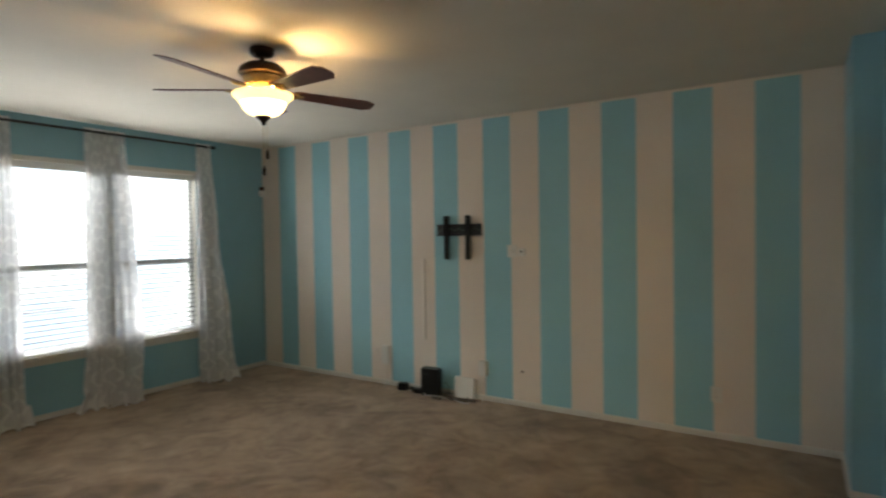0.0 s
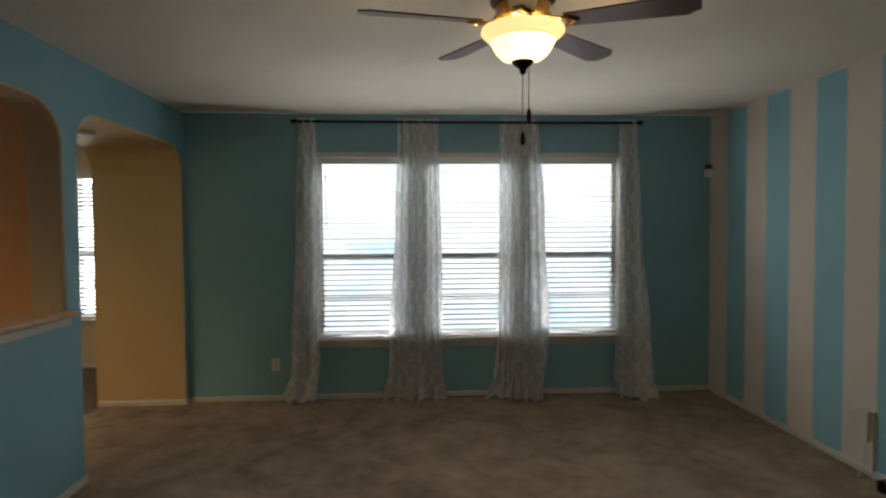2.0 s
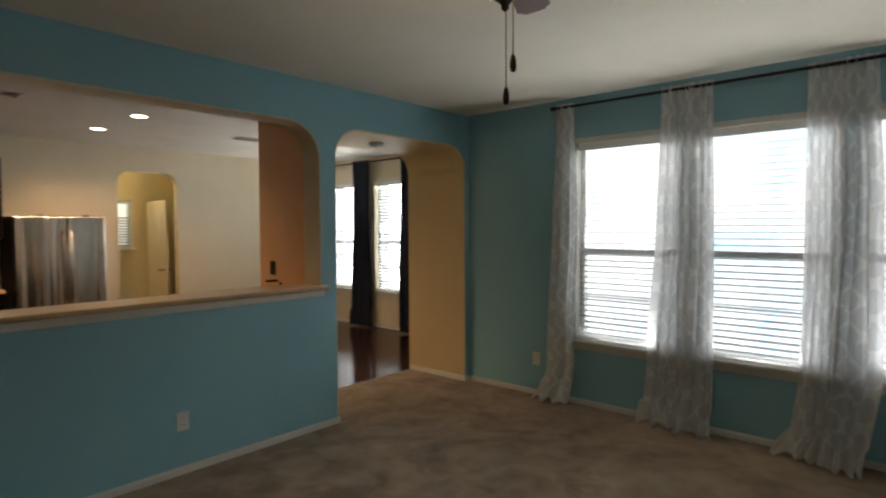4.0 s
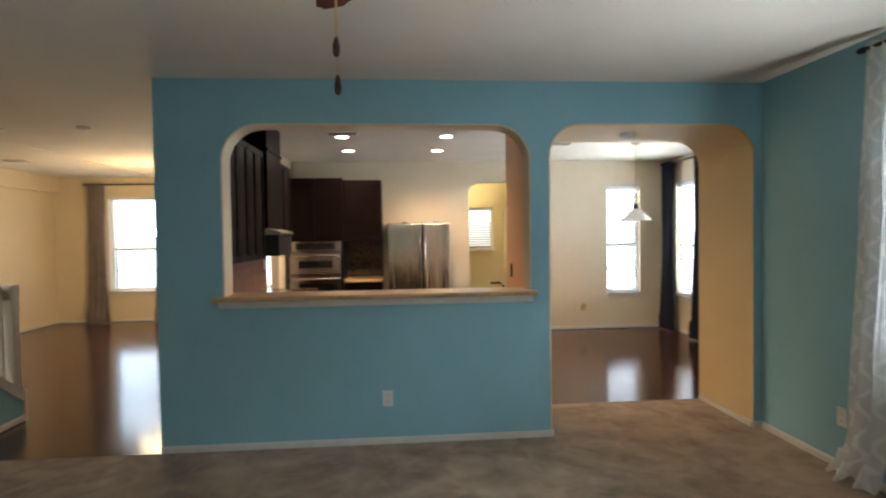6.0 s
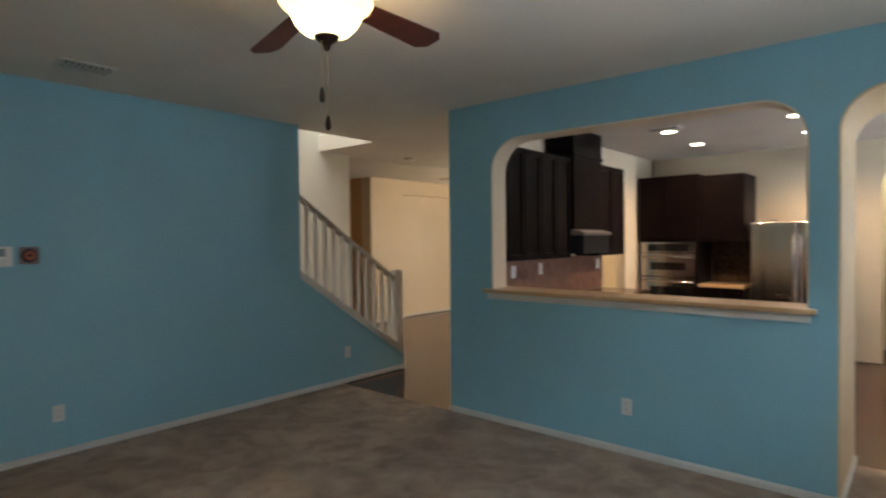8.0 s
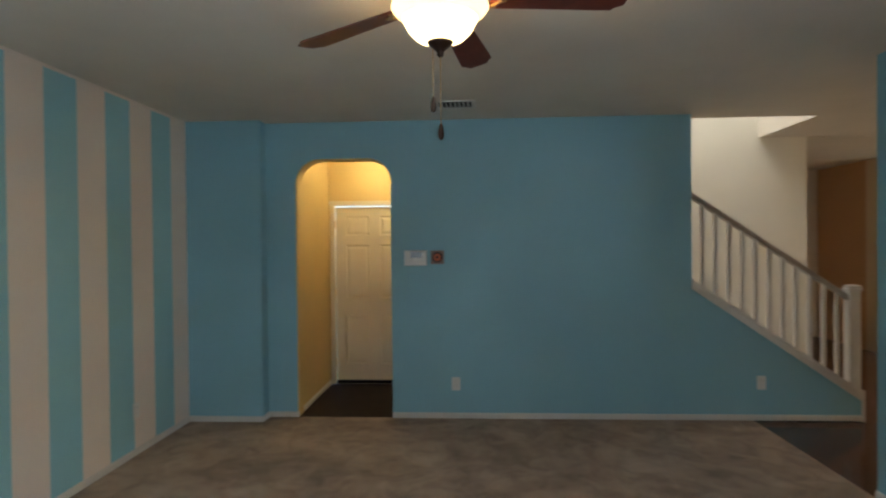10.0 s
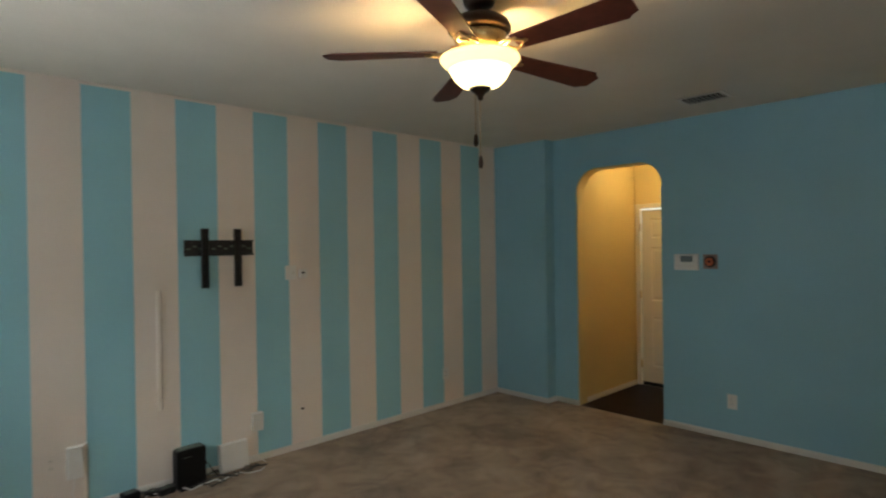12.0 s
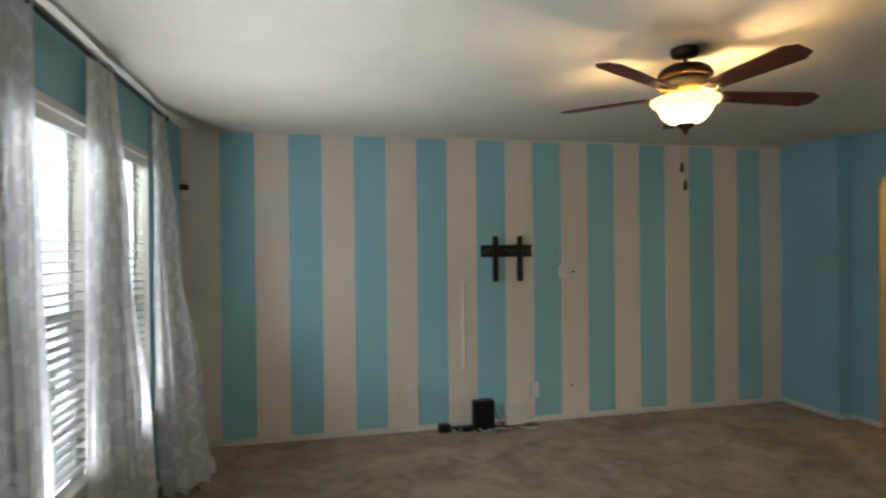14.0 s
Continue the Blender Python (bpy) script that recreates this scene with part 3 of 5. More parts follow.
for spec in (("y", 0.335, NORTH, WEST, 1), ("x", WEST + 0.015, 1.035, NORTH, -1), ("y", 4.742, NORTH - 0.015, 1.035, -1), ("x", 1.035, EAST, 4.742, -1),
             ("y", 4.452, 4.727, EAST, -1), ("y", -0.60, 3.572, EAST, -1), ("x", -3.28, -0.35, SOUTH, 1), ("x", WEST + 0.015, -4.92, SOUTH, 1),
             ("y", -0.47, SOUTH, -4.92, 1), ("y", -0.54, SOUTH, -3.28, -1), ("x", DIN_W, -4.07, BACK, 1), ("y", BACK, -0.48, DIN_W, 1),
             ("x", -0.36, FORMAL_E + 0.12, FAR, 1), ("y", FAR, -3.7, FORMAL_E + 0.12, -1), ("y", -3.7, -2.83, FORMAL_E, -1), ("y", FAR, 0.12, -0.36, 1),
             ("x", EAST + 0.14, STAIR_W - 0.03, 4.47, -1), ("x", -4.66, -2.64, -5.5, 1)):
    board(*spec, high=0.10 if spec[0] == "x" and spec[3] == -5.5 else 0.048)


# ---- windows ----
def window(name, axis, a, b, face, out, label):
    """A single-hung white vinyl window set back in its wall, with casing, stool and apron. out: towards the room."""
    z0, z1 = WIN_Z
    ob = thing(name, label, "window", kind="structure")

    def bar(n, u0, u1, d0, d1, w0, w1, mat=VINYL, bevel=0.003, lab=""):
        q0, q1 = sorted((face + out * d0, face + out * d1))
        dims = (u0, u1, q0, q1, w0, w1) if axis == "x" else (q0, q1, u0, u1, w0, w1)
        return part(n, box(*dims, bevel=bevel), mat, ob, lab)
    f = 0.045
    for u0, u1, w0, w1 in ((a, a + f, z0, z1), (b - f, b, z0, z1), (a + f, b - f, z0, z0 + f), (a + f, b - f, z1 - f, z1)):
        bar("frame_rail", u0, u1, -0.145, -0.085, w0, w1)
    mid = 1.375
    bar("meeting_rail", a + f, b - f, -0.135, -0.09, mid - 0.025, mid + 0.025)
    for w0, w1 in ((z0 + f, mid - 0.025), (mid + 0.025, z1 - f)):
        pane = bar("pane", a + f, b - f, -0.118, -0.112, w0, w1, GLASS, 0)
        pane.visible_shadow = False
    bar("muntin", a + f, b - f, -0.122, -0.108, 0.955, 0.972)
    bar("sill", a - 0.03, b + 0.03, -0.08, 0.045, z0 - 0.024, z0 + 0.001, TRIM, 0.006)
    bar("apron", a - 0.012, b + 0.012, 0.0005, 0.016, z0 - 0.085, z0 - 0.025, TRIM, 0.004)
    bar("head_casing", a - 0.005, b + 0.005, -0.05, 0.008, z1 - 0.03, z1 + 0.014, TRIM, 0.004)
    return ob


def slat_mesh(width):
    bm = bmesh.new()
    rows = []
    for k in range(5):
        s = -0.0245 + 0.01225 * k
        rows.append([bm.verts.new((u, s, 0.0022 - 0.0022 * (k - 2) ** 2 / 4)) for u in (-width / 2, width / 2)])
    for p, q in zip(rows, rows[1:]):
        bm.faces.new((p[0], p[1], q[1], q[0]))
    bmesh.ops.solidify(bm, geom=list(bm.faces), thickness=0.003)
    return mesh_of("slat", bm, SLAT)


def blind(axis, a, b, face, out, tilt=42.0, bottom=None):
    """A white faux-wood venetian blind hung inside a window opening."""
    z0, z1 = WIN_Z
    low = (bottom or z0) + 0.03
    ob = thing("venetian_blind", "white faux-wood venetian blind, lowered, slats tilted open", "window blind", "white window blinds",
               at=((a + b) / 2, face - out * 0.045, 0) if axis == "x" else (face - out * 0.045, (a + b) / 2, 0), turn=(0 if axis == "x" else 90))
    flip = -out if axis == "x" else out
    w = b - a - 0.03
    part("headrail", box(-w / 2, w / 2, -0.028, 0.028, z1 - 0.075, z1 - 0.032, 0.003), VINYL, ob)
    part("valance", box(-w / 2, w / 2, -flip * 0.030 - 0.004, -flip * 0.030 + 0.004, z1 - 0.095, z1 - 0.031, 0.002), VINYL, ob)
    part("bottom_rail", box(-w / 2, w / 2, -0.025, 0.025, low - 0.012, low + 0.008, 0.004), VINYL, ob)
    me = slat_mesh(w)
    n = int((z1 - 0.10 - low - 0.02) / 0.050)
    for k in range(n):
        share("slat", me, ob, pose(random.uniform(-0.001, 0.001), 0, low + 0.035 + k * 0.050, -flip * (tilt + random.uniform(-0.2, 0.2)), 0, 0))
    for u in (-w * 0.34, w * 0.34):
        part("ladder_cord", tube([(u, flip * -0.024, low), (u, flip * -0.024, z1 - 0.08)], 0.0012, 5), VINYL, ob)
    part("tilt_wand", tube([(-w / 2 + 0.07, -flip * 0.035, z1 - 0.1), (-w / 2 + 0.075, -flip * 0.038, z1 - 0.75)], 0.004, 7), VINYL, ob)
    return ob


for i, (a, b) in enumerate(WEST_WINDOWS):
    window("window_%d" % (i + 1), "y", a, b, WEST, 1, "white single-hung window with a painted wood sill")
    blind("y", a, b, WEST, 1, -10.0)
for i, (a, b) in enumerate(DIN_WINDOWS):
    window("window_%d" % (i + 4), "y", a, b, DIN_W, 1, "white single-hung dining window")
    blind("y", a, b, DIN_W, 1)
window("window_7", "x", -6.09, -5.53, BACK, 1, "narrow white single-hung dining window")
blind("x", -6.09, -5.53, BACK, 1)
for i, (a, b) in enumerate(((0.03, 0.93), (2.45, 3.35))):
    window("window_%d" % (i + 8), "x", a, b, FAR, 1, "white single-hung front room window with grilles")


# ---- curtains ----
def curtain(label, top, bottom, x_top, x_low, folds, seed, mat=None, z_top=2.69, amp=0.035, group="", axis="y", puddle=0.12, pinch=0.0):
    """A hanging panel gathered in folds from top (from, to) to a wider foot that breaks on the floor."""
    rnd = random.Random(seed)
    bm = bmesh.new()
    uvl = bm.loops.layers.uv.new("cloth")
    nu, nv = folds * 8, 36
    ph = [rnd.uniform(-0.6, 0.6) for _ in range(folds + 1)]
    rise = [rnd.uniform(0.6, 1.3) for _ in range(folds + 1)]
    grid, flat = [], folds * 0.14
    for j in range(nv + 1):
        t = j / nv
        z = z_top * (1 - t)
        e = t ** 1.6
        p0 = top[0] + (bottom[0] - top[0]) * e
        p1 = top[1] + (bottom[1] - top[1]) * e
        mid, half = (p0 + p1) / 2, (p1 - p0) / 2 * (1 - pinch * math.sin(math.pi * min(1, t * 1.15)) ** 2)
        lo2 = x_low if isinstance(x_low, tuple) else (x_low, x_low)
        row = []
        for i in range(nu + 1):
            s = i / nu
            k = min(folds, int(s * folds + 0.5))
            wave = math.sin(2 * math.pi * folds * s + ph[k] * t * 1.4)
            a = amp * (0.7 + 0.5 * t) * rise[k]
            y = mid + (2 * s - 1) * half + 0.25 * a * math.sin(4 * math.pi * folds * s + 1.3) + 0.012 * t * math.sin(9 * s + 5 * t + seed)
            x = x_top + (lo2[0] + (lo2[1] - lo2[0]) * s - x_top) * e + a * wave + 0.012 * math.sin(7 * t + 4 * s + seed)
            zz = z
            if t > 0.90:
                q = (t - 0.90) / 0.10
                lump = 0.35 + 0.65 * rise[k] * math.sin(6 * s + seed) ** 2
                x += puddle * lump * math.sin(math.pi * 0.72 * q) * (1.1 if q < 0.7 else 0.9)
                y += 0.03 * q * math.sin(11 * s + 2.1 * seed)
                zz = max(0.006 + 0.010 * (1 + wave) * q, z + 0.085 * lump * math.sin(math.pi * q) + 0.012 * q * (1 + wave))
            row.append(bm.verts.new((x, y, zz) if axis == "y" else (y, x, zz)))
        grid.append(row)
    for j in range(nv):
        for i in range(nu):
            f = bm.faces.new((grid[j][i], grid[j][i + 1], grid[j + 1][i + 1], grid[j + 1][i]))
            for lo, (ii, jj) in zip(f.loops, ((i, j), (i + 1, j), (i + 1, j + 1), (i, j + 1))):
                lo[uvl].uv = (ii / nu * flat, z_top * (1 - jj / nv))
    ob = new("curtain", mesh_of("curtain", bm, mat or SHEER, smooth=True))
    return tagged(ob, label, "curtain", group)


def sheer_panel(keys, folds, seed, hem=0.08):
    """A gathered sheer panel. keys, from the rod to the floor: height, along from, along to, reach from the wall at both edges."""
    rnd = random.Random(seed)
    bm = bmesh.new()
    uvl = bm.loops.layers.uv.new("cloth")
    nu, nv = folds * 10, 48
    depth = [rnd.uniform(0.45, 1.35) for _ in range(folds + 1)]
    lean = [rnd.uniform(-0.9, 0.9) for _ in range(folds + 1)]
    top, flat = keys[0][0], folds * 0.15
    grid = []
    for j in range(nv + 1):
        t = j / nv
        z = top * (1 - t)
        k = max(i for i in range(len(keys) - 1) if keys[i][0] >= z - 1e-6)
        q = (keys[k][0] - z) / (keys[k][0] - keys[k + 1][0])
        q = q * q * (3 - 2 * q)
        y0, y1, r0, r1 = (p + (n - p) * q for p, n in zip(keys[k][1:], keys[k + 1][1:]))
        row = []
        for i in range(nu + 1):
            s = i / nu
            f = min(folds, int(s * folds + 0.5))
            phase = 2 * math.pi * folds * (s + 0.10 * math.sin(4.1 * s + seed)) + lean[f] * t + 0.7 * math.sin(2.3 * t + seed)
            wave = math.sin(phase) + 0.35 * (1 - t) * math.sin(2 * phase + 1.0) + 0.18 * math.sin(2.7 * phase + 6 * t)
            reach = r0 + (r1 - r0) * s
            a = min(0.048, reach * 0.52) * depth[f] * (0.55 + 0.45 * t)
            d = reach + a * wave
            y = y0 + (y1 - y0) * s + 0.3 * a * math.cos(phase) + 0.010 * t * math.sin(8 * s + 6 * t + seed)
            zz = z
            if t > 0.93:
                g = (t - 0.93) / 0.07
                crush = 0.4 + 0.6 * abs(math.sin(5 * s + seed))
                d += hem * crush * g * (1.25 - 0.5 * g)
                y += 0.035 * g * math.sin(13 * s + 2.3 * seed)
                zz = max(0.006 + 0.016 * (1 + math.sin(phase * 1.4)) * g, z + 0.11 * crush * math.sin(math.pi * g) * (0.6 + 0.4 * wave))
            row.append(bm.verts.new((WEST + max(0.012, d), y, zz)))
        grid.append(row)
    for j in range(nv):
        for i in range(nu):
            f = bm.faces.new((grid[j][i], grid[j][i + 1], grid[j + 1][i + 1], grid[j + 1][i]))
            for lo, (ii, jj) in zip(f.loops, ((i, j), (i + 1, j), (i + 1, j + 1), (i, j + 1))):
                lo[uvl].uv = (ii / nu * flat, top * (1 - jj / nv))
    ob = new("curtain", mesh_of("curtain", bm, SHEER, smooth=True))
    return tagged(ob, "sheer grey-white trellis curtain, its hem puddling on the carpet", "curtain", "sheer window curtains")


sheer_panel([(2.685, 1.40, 1.55, 0.07, 0.07), (1.65, 1.37, 1.60, 0.08, 0.08), (0.35, 1.32, 1.56, 0.09, 0.10), (0.08, 1.26, 1.53, 0.10, 0.11), (0, 1.16, 1.50, 0.10, 0.12)], 3, 1, 0.05)
sheer_panel([(2.685, 2.34, 2.54, 0.07, 0.07), (1.65, 2.31, 2.52, 0.07, 0.07), (0.60, 2.24, 2.50, 0.07, 0.09), (0, 2.21, 2.48, 0.09, 0.12)], 4, 2, 0.06)
sheer_panel([(2.685, 2.53, 2.71, 0.07, 0.07), (1.65, 2.51, 2.73, 0.08, 0.08), (0.60, 2.49, 2.73, 0.10, 0.09), (0, 2.46, 2.74, 0.13, 0.12)], 3, 3, 0.12)
sheer_panel([(2.685, 3.31, 3.50, 0.07, 0.07), (1.65, 3.30, 3.52, 0.06, 0.07), (0.60, 3.28, 3.51, 0.06, 0.10), (0.12, 3.24, 3.48, 0.07, 0.12), (0, 3.14, 3.46, 0.09, 0.13)], 4, 4, 0.12)
sheer_panel([(2.685, 3.49, 3.68, 0.07, 0.06), (1.65, 3.50, 3.72, 0.08, 0.10), (0.75, 3.47, 3.75, 0.11, 0.16), (0, 3.44, 3.67, 0.16, 0.21)], 3, 5, 0.12)
sheer_panel([(2.685, 4.49, 4.65, 0.05, 0.08), (1.65, 4.47, 4.67, 0.05, 0.17), (0.70, 4.45, 4.69, 0.06, 0.31), (0, 4.40, 4.70, 0.10, 0.36)], 4, 6, 0.04)
NV = "navy dining curtains"
for y0, y1, sd in ((-4.22, -3.90, 7), (-3.20, -2.84, 8), (-2.10, -1.65, 9)):
    curtain("floor-length dark navy curtain", (y0, y1), (y0 - 0.03, y1 + 0.03), DIN_W + 0.10, DIN_W + 0.12, 5, sd, NAVY, 2.68, 0.035, NV, puddle=0.03)
for x0, x1, sd in ((2.08, 2.44, 10), (3.36, 3.66, 11)):
    curtain("long taupe curtain in the front room", (x0, x1), (x0 - 0.05, x1 + 0.04), FAR + 0.10, FAR + 0.13, 4, sd, GREYCLOTH, 2.62, 0.035, "front room curtains", axis="x", puddle=0.03)


def curtain_rod(axis, a, b, face, z, brackets, label, off=0.09):
    ob = thing("curtain_rod", label, "curtain rod")
    put = (lambda u, d, w: (u, face + d, w)) if axis == "x" else (lambda u, d, w: (face + d, u, w))
    part("rod", tube([put(a, off, z), put((a + b) / 2, off, z - 0.004), put(b, off, z)], 0.0125, 12), ROD, ob, smooth=True)
    for u, s in ((a, -1), (b, 1)):
        bm = lathe([(0.0126, 0), (0.019, 0.004), (0.021, 0.012), (0.016, 0.018), (0.020, 0.030), (0.018, 0.044), (0.004, 0.052)], 14)
        f = part("finial", bm, ROD, ob, smooth=True)
        f.matrix_basis = Matrix.Translation(put(u, off, z)) @ Vector(put(s, -face, 0) if axis == "x" else (0, s, 0)).to_track_quat("Z", "Y").to_matrix().to_4x4()
    for u in brackets:
        bm = tube([put(u, 0.001, z - 0.03), put(u, off * 0.55, z - 0.022), put(u, off - 0.005, z - 0.016)], 0.006, 8)
        d0, d1 = sorted((face + 0.001, face + 0.006))
        box(*((u - 0.012, u + 0.012, d0, d1) if axis == "x" else (d0, d1, u - 0.012, u + 0.012)), z - 0.065, z + 0.005, bm=bm)
        part("bracket", bm, ROD, ob)
    return ob


curtain_rod("y", 1.38, 4.66, WEST, 2.655, (1.42, 2.525, 3.49, 4.60), "dark bronze curtain rod over three windows", 0.07)
curtain_rod("y", -4.26, -1.72, DIN_W, 2.655, (-4.0, -3.0, -1.95), "dark curtain rod over the dining windows")
curtain_rod("x", 2.05, 3.70, FAR, 2.60, (2.12, 3.62), "dark curtain rod in the front room")


# ---- ceiling fan ----
def ceiling_fan():
    ob = thing("ceiling_fan", "bronze ceiling fan with five cherry blades and a lit glass bowl", "ceiling fan", at=(FAN.x, FAN.y, 0))
    part("canopy", lathe([(0.071, 2.739), (0.072, 2.730), (0.070, 2.712), (0.062, 2.698), (0.042, 2.690), (0.018, 2.687)]), BRONZE, ob, smooth=True)
    part("downrod", lathe([(0.013, 2.689), (0.013, 2.64)], 16), BRONZE, ob)
    part("motor_housing", lathe([(0.02, 2.658), (0.06, 2.654), (0.10, 2.643), (0.128, 2.624), (0.139, 2.602), (0.139, 2.588), (0.130, 2.580), (0.10, 2.574)]), BRONZE, ob, smooth=True)
    part("switch_housing", lathe([(0.100, 2.575), (0.118, 2.566), (0.110, 2.545), (0.104, 2.522), (0.092, 2.500), (0.075, 2.488), (0.055, 2.484)]), BRASS, ob, "antique brass switch housing", smooth=True)
    part("fitter", lathe([(0.055, 2.486), (0.050, 2.470), (0.030, 2.460), (0.012, 2.452), (0.008, 2.335)]), BRONZE, ob, smooth=True)
    part("rim", lathe([(0.160, 2.462), (0.166, 2.473), (0.174, 2.470), (0.177, 2.460), (0.168, 2.447), (0.150, 2.434), (0.138, 2.420), (0.132, 2.426)], 48, open_top=True, open_low=True), RIM, ob, "flared amber glass rim, its glow set dimmer than the bowl", smooth=True)
    part("bowl", lathe([(0.1375, 2.4196), (0.131, 2.407), (0.115, 2.377), (0.089, 2.352), (0.053, 2.338), (0.02, 2.334)], 48, open_top=True), BOWL, ob, "lit frosted amber glass bowl", smooth=True)
    part("finial", lathe([(0.046, 2.345), (0.048, 2.336), (0.040, 2.325), (0.022, 2.312), (0.012, 2.300), (0.014, 2.292), (0.004, 2.282)], 24), BRONZE, ob, smooth=True)

    def blade_mesh():
        bm = bmesh.new()
        outline = [(0.185, -0.050), (0.60, -0.071), (0.648, -0.072), (0.662, -0.056), (0.692, -0.042), (0.694, 0.0), (0.692, 0.042), (0.662, 0.056), (0.648, 0.072), (0.60, 0.071), (0.185, 0.050)]
        f = bm.faces.new([bm.verts.new((x, y, 0)) for x, y in outline])
        got = bmesh.ops.extrude_face_region(bm, geom=[f])
        for v in got["geom"]:
            if isinstance(v, bmesh.types.BMVert):
                v.co.z = 0.006
        return mesh_of("blade", bm, BLADE)

    def arm_mesh():
        bm = bmesh.new()
        for s in (-1, 1):
            tube([(0.085, 0.012 * s, 0.030), (0.125, 0.020 * s, 0.012), (0.150, 0.042 * s, -0.004), (0.185, 0.036 * s, -0.006), (0.215, 0.012 * s, -0.005), (0.235, 0.0, -0.004)], 0.006, 8, bm)
            tube([(0.120, 0.004 * s, 0.010), (0.155, 0.014 * s, -0.004), (0.175, 0.028 * s, -0.006), (0.205, 0.030 * s, -0.005)], 0.005, 8, bm)
        box(0.075, 0.125, -0.02, 0.02, 0.016, 0.034, 0.004, bm)
        for x, y in ((0.20, -0.03), (0.20, 0.03), (0.235, 0)):
            box(x - 0.009, x + 0.009, y - 0.009, y + 0.009, -0.006, 0.0, 0.002, bm)
        return mesh_of("blade_arm", bm, BRASS, True)
    bme, ame = blade_mesh(), arm_mesh()
    lean = Matrix.Rotation(radians(3.3), 4, (math.cos(radians(120)), math.sin(radians(120)), 0))
    for k in range(5):
        m = pose(0, 0, 2.490) @ lean @ pose(0, 0, 0, 0, 0, 60 + 72 * k)
        blade = share("blade", bme, ob, m @ pose(0, 0, 0, -11, 0, 0))
        tagged(share("blade_arm", ame, blade, pose(0, 0, 0, 0, 0, 0)), label="scrolled antique brass blade arm")
    for dx, dy, low, n in ((-0.004, 0.027, 2.085, "short"), (-0.004, 0.0, 1.985, "long")):
        chain = part("pull_chain", tube([(dx, dy, 2.33), (dx, dy, low + 0.055)], 0.0022, 6), BRASS, ob)
        pull = lathe([(0.003, 0.058), (0.007, 0.050), (0.010, 0.034), (0.011, 0.016), (0.008, 0.004), (0.003, 0.0)], 14)
        p = part("pull", pull, BRONZE, chain, "dark wooden pull", smooth=True)
        p.matrix_basis = pose(dx, dy, low)
    return ob


ceiling_fan()


# ---- stairs ----
def stair():
    rise, run, y0 = 0.183, 0.267, -0.56
    ob = thing("staircase", "carpeted staircase climbing behind a white balustrade", "stairs", kind="structure")
    for k in range(11):
        y = y0 + run * k
        step = part("step", box(EAST + 0.112, STAIR_W - 0.002, y, y + run + 0.001, -0.008, rise * (k + 1) - 0.004, 0.006), CARPETTREAD, ob)
    return ob


stair()
SLOPE = 1.0 / 1.46


def slope_z(y):
    return 0.235 + (y + 0.60) * SLOPE


def sloped_bar(y0, y1, x0, x1, low, high, bm=None):
    bm = bm or bmesh.new()
    vs = [bm.verts.new((x, y, slope_z(y) + h)) for y in (y0, y1) for x in (x0, x1) for h in (low, high)]
    a, b, c, d, e, f, g, h = vs
    for q in ((a, b, d, c), (e, g, h, f), (a, e, f, b), (c, d, h, g), (a, c, g, e), (b, f, h, d)):
        bm.faces.new(q)
    return bm


def balustrade():
    ob = thing("balustrade", "white wooden stair balustrade with square balusters and a newel post", "stair railing")
    xm = EAST + 0.045
    part("cap_rail", sloped_bar(-0.60, 0.86, EAST - 0.018, EAST + 0.125, 0.001, 0.030), TRIM, ob)
    part("skirt_trim", sloped_bar(-0.60, 0.86, EAST - 0.013, EAST - 0.0005, -0.06, 0.0), TRIM, ob)
    part("handrail", sloped_bar(-0.50, 0.86, xm - 0.030, xm + 0.030, 0.765, 0.815), RAIL, ob, "taupe painted handrail")
    n = 11
    for k in range(n):
        y = -0.42 + k * 0.117
        bm = bmesh.new()
        vs = [bm.verts.new((x, yy, slope_z(yy) + h)) for h in (0.030, 0.765) for x, yy in ((xm - 0.016, y - 0.016), (xm + 0.016, y - 0.016), (xm + 0.016, y + 0.016), (xm - 0.016, y + 0.016))]
        for i in range(4):
            bm.faces.new((vs[i], vs[(i + 1) % 4], vs[4 + (i + 1) % 4], vs[4 + i]))
        bm.faces.new(vs[:4][::-1])
        bm.faces.new(vs[4:])
        part("baluster", bm, TRIM, ob)
    bm = box(xm - 0.046, xm + 0.046, -0.60, -0.505, 0.27, 1.15, 0.004)
    box(xm - 0.056, xm + 0.056, -0.61, -0.495, 1.15, 1.172, 0.004, bm)
    box(xm - 0.050, xm + 0.050, -0.604, -0.501, 1.172, 1.20, 0.012, bm)
    part("newel_post", bm, TRIM, ob)
    return ob


balustrade()
block("newel_base", (EAST - 0.012, EAST + 0.122, -0.625, -0.601, -0.008, 0.27), TRIM, "white trim board at the foot of the stairs", "trim")


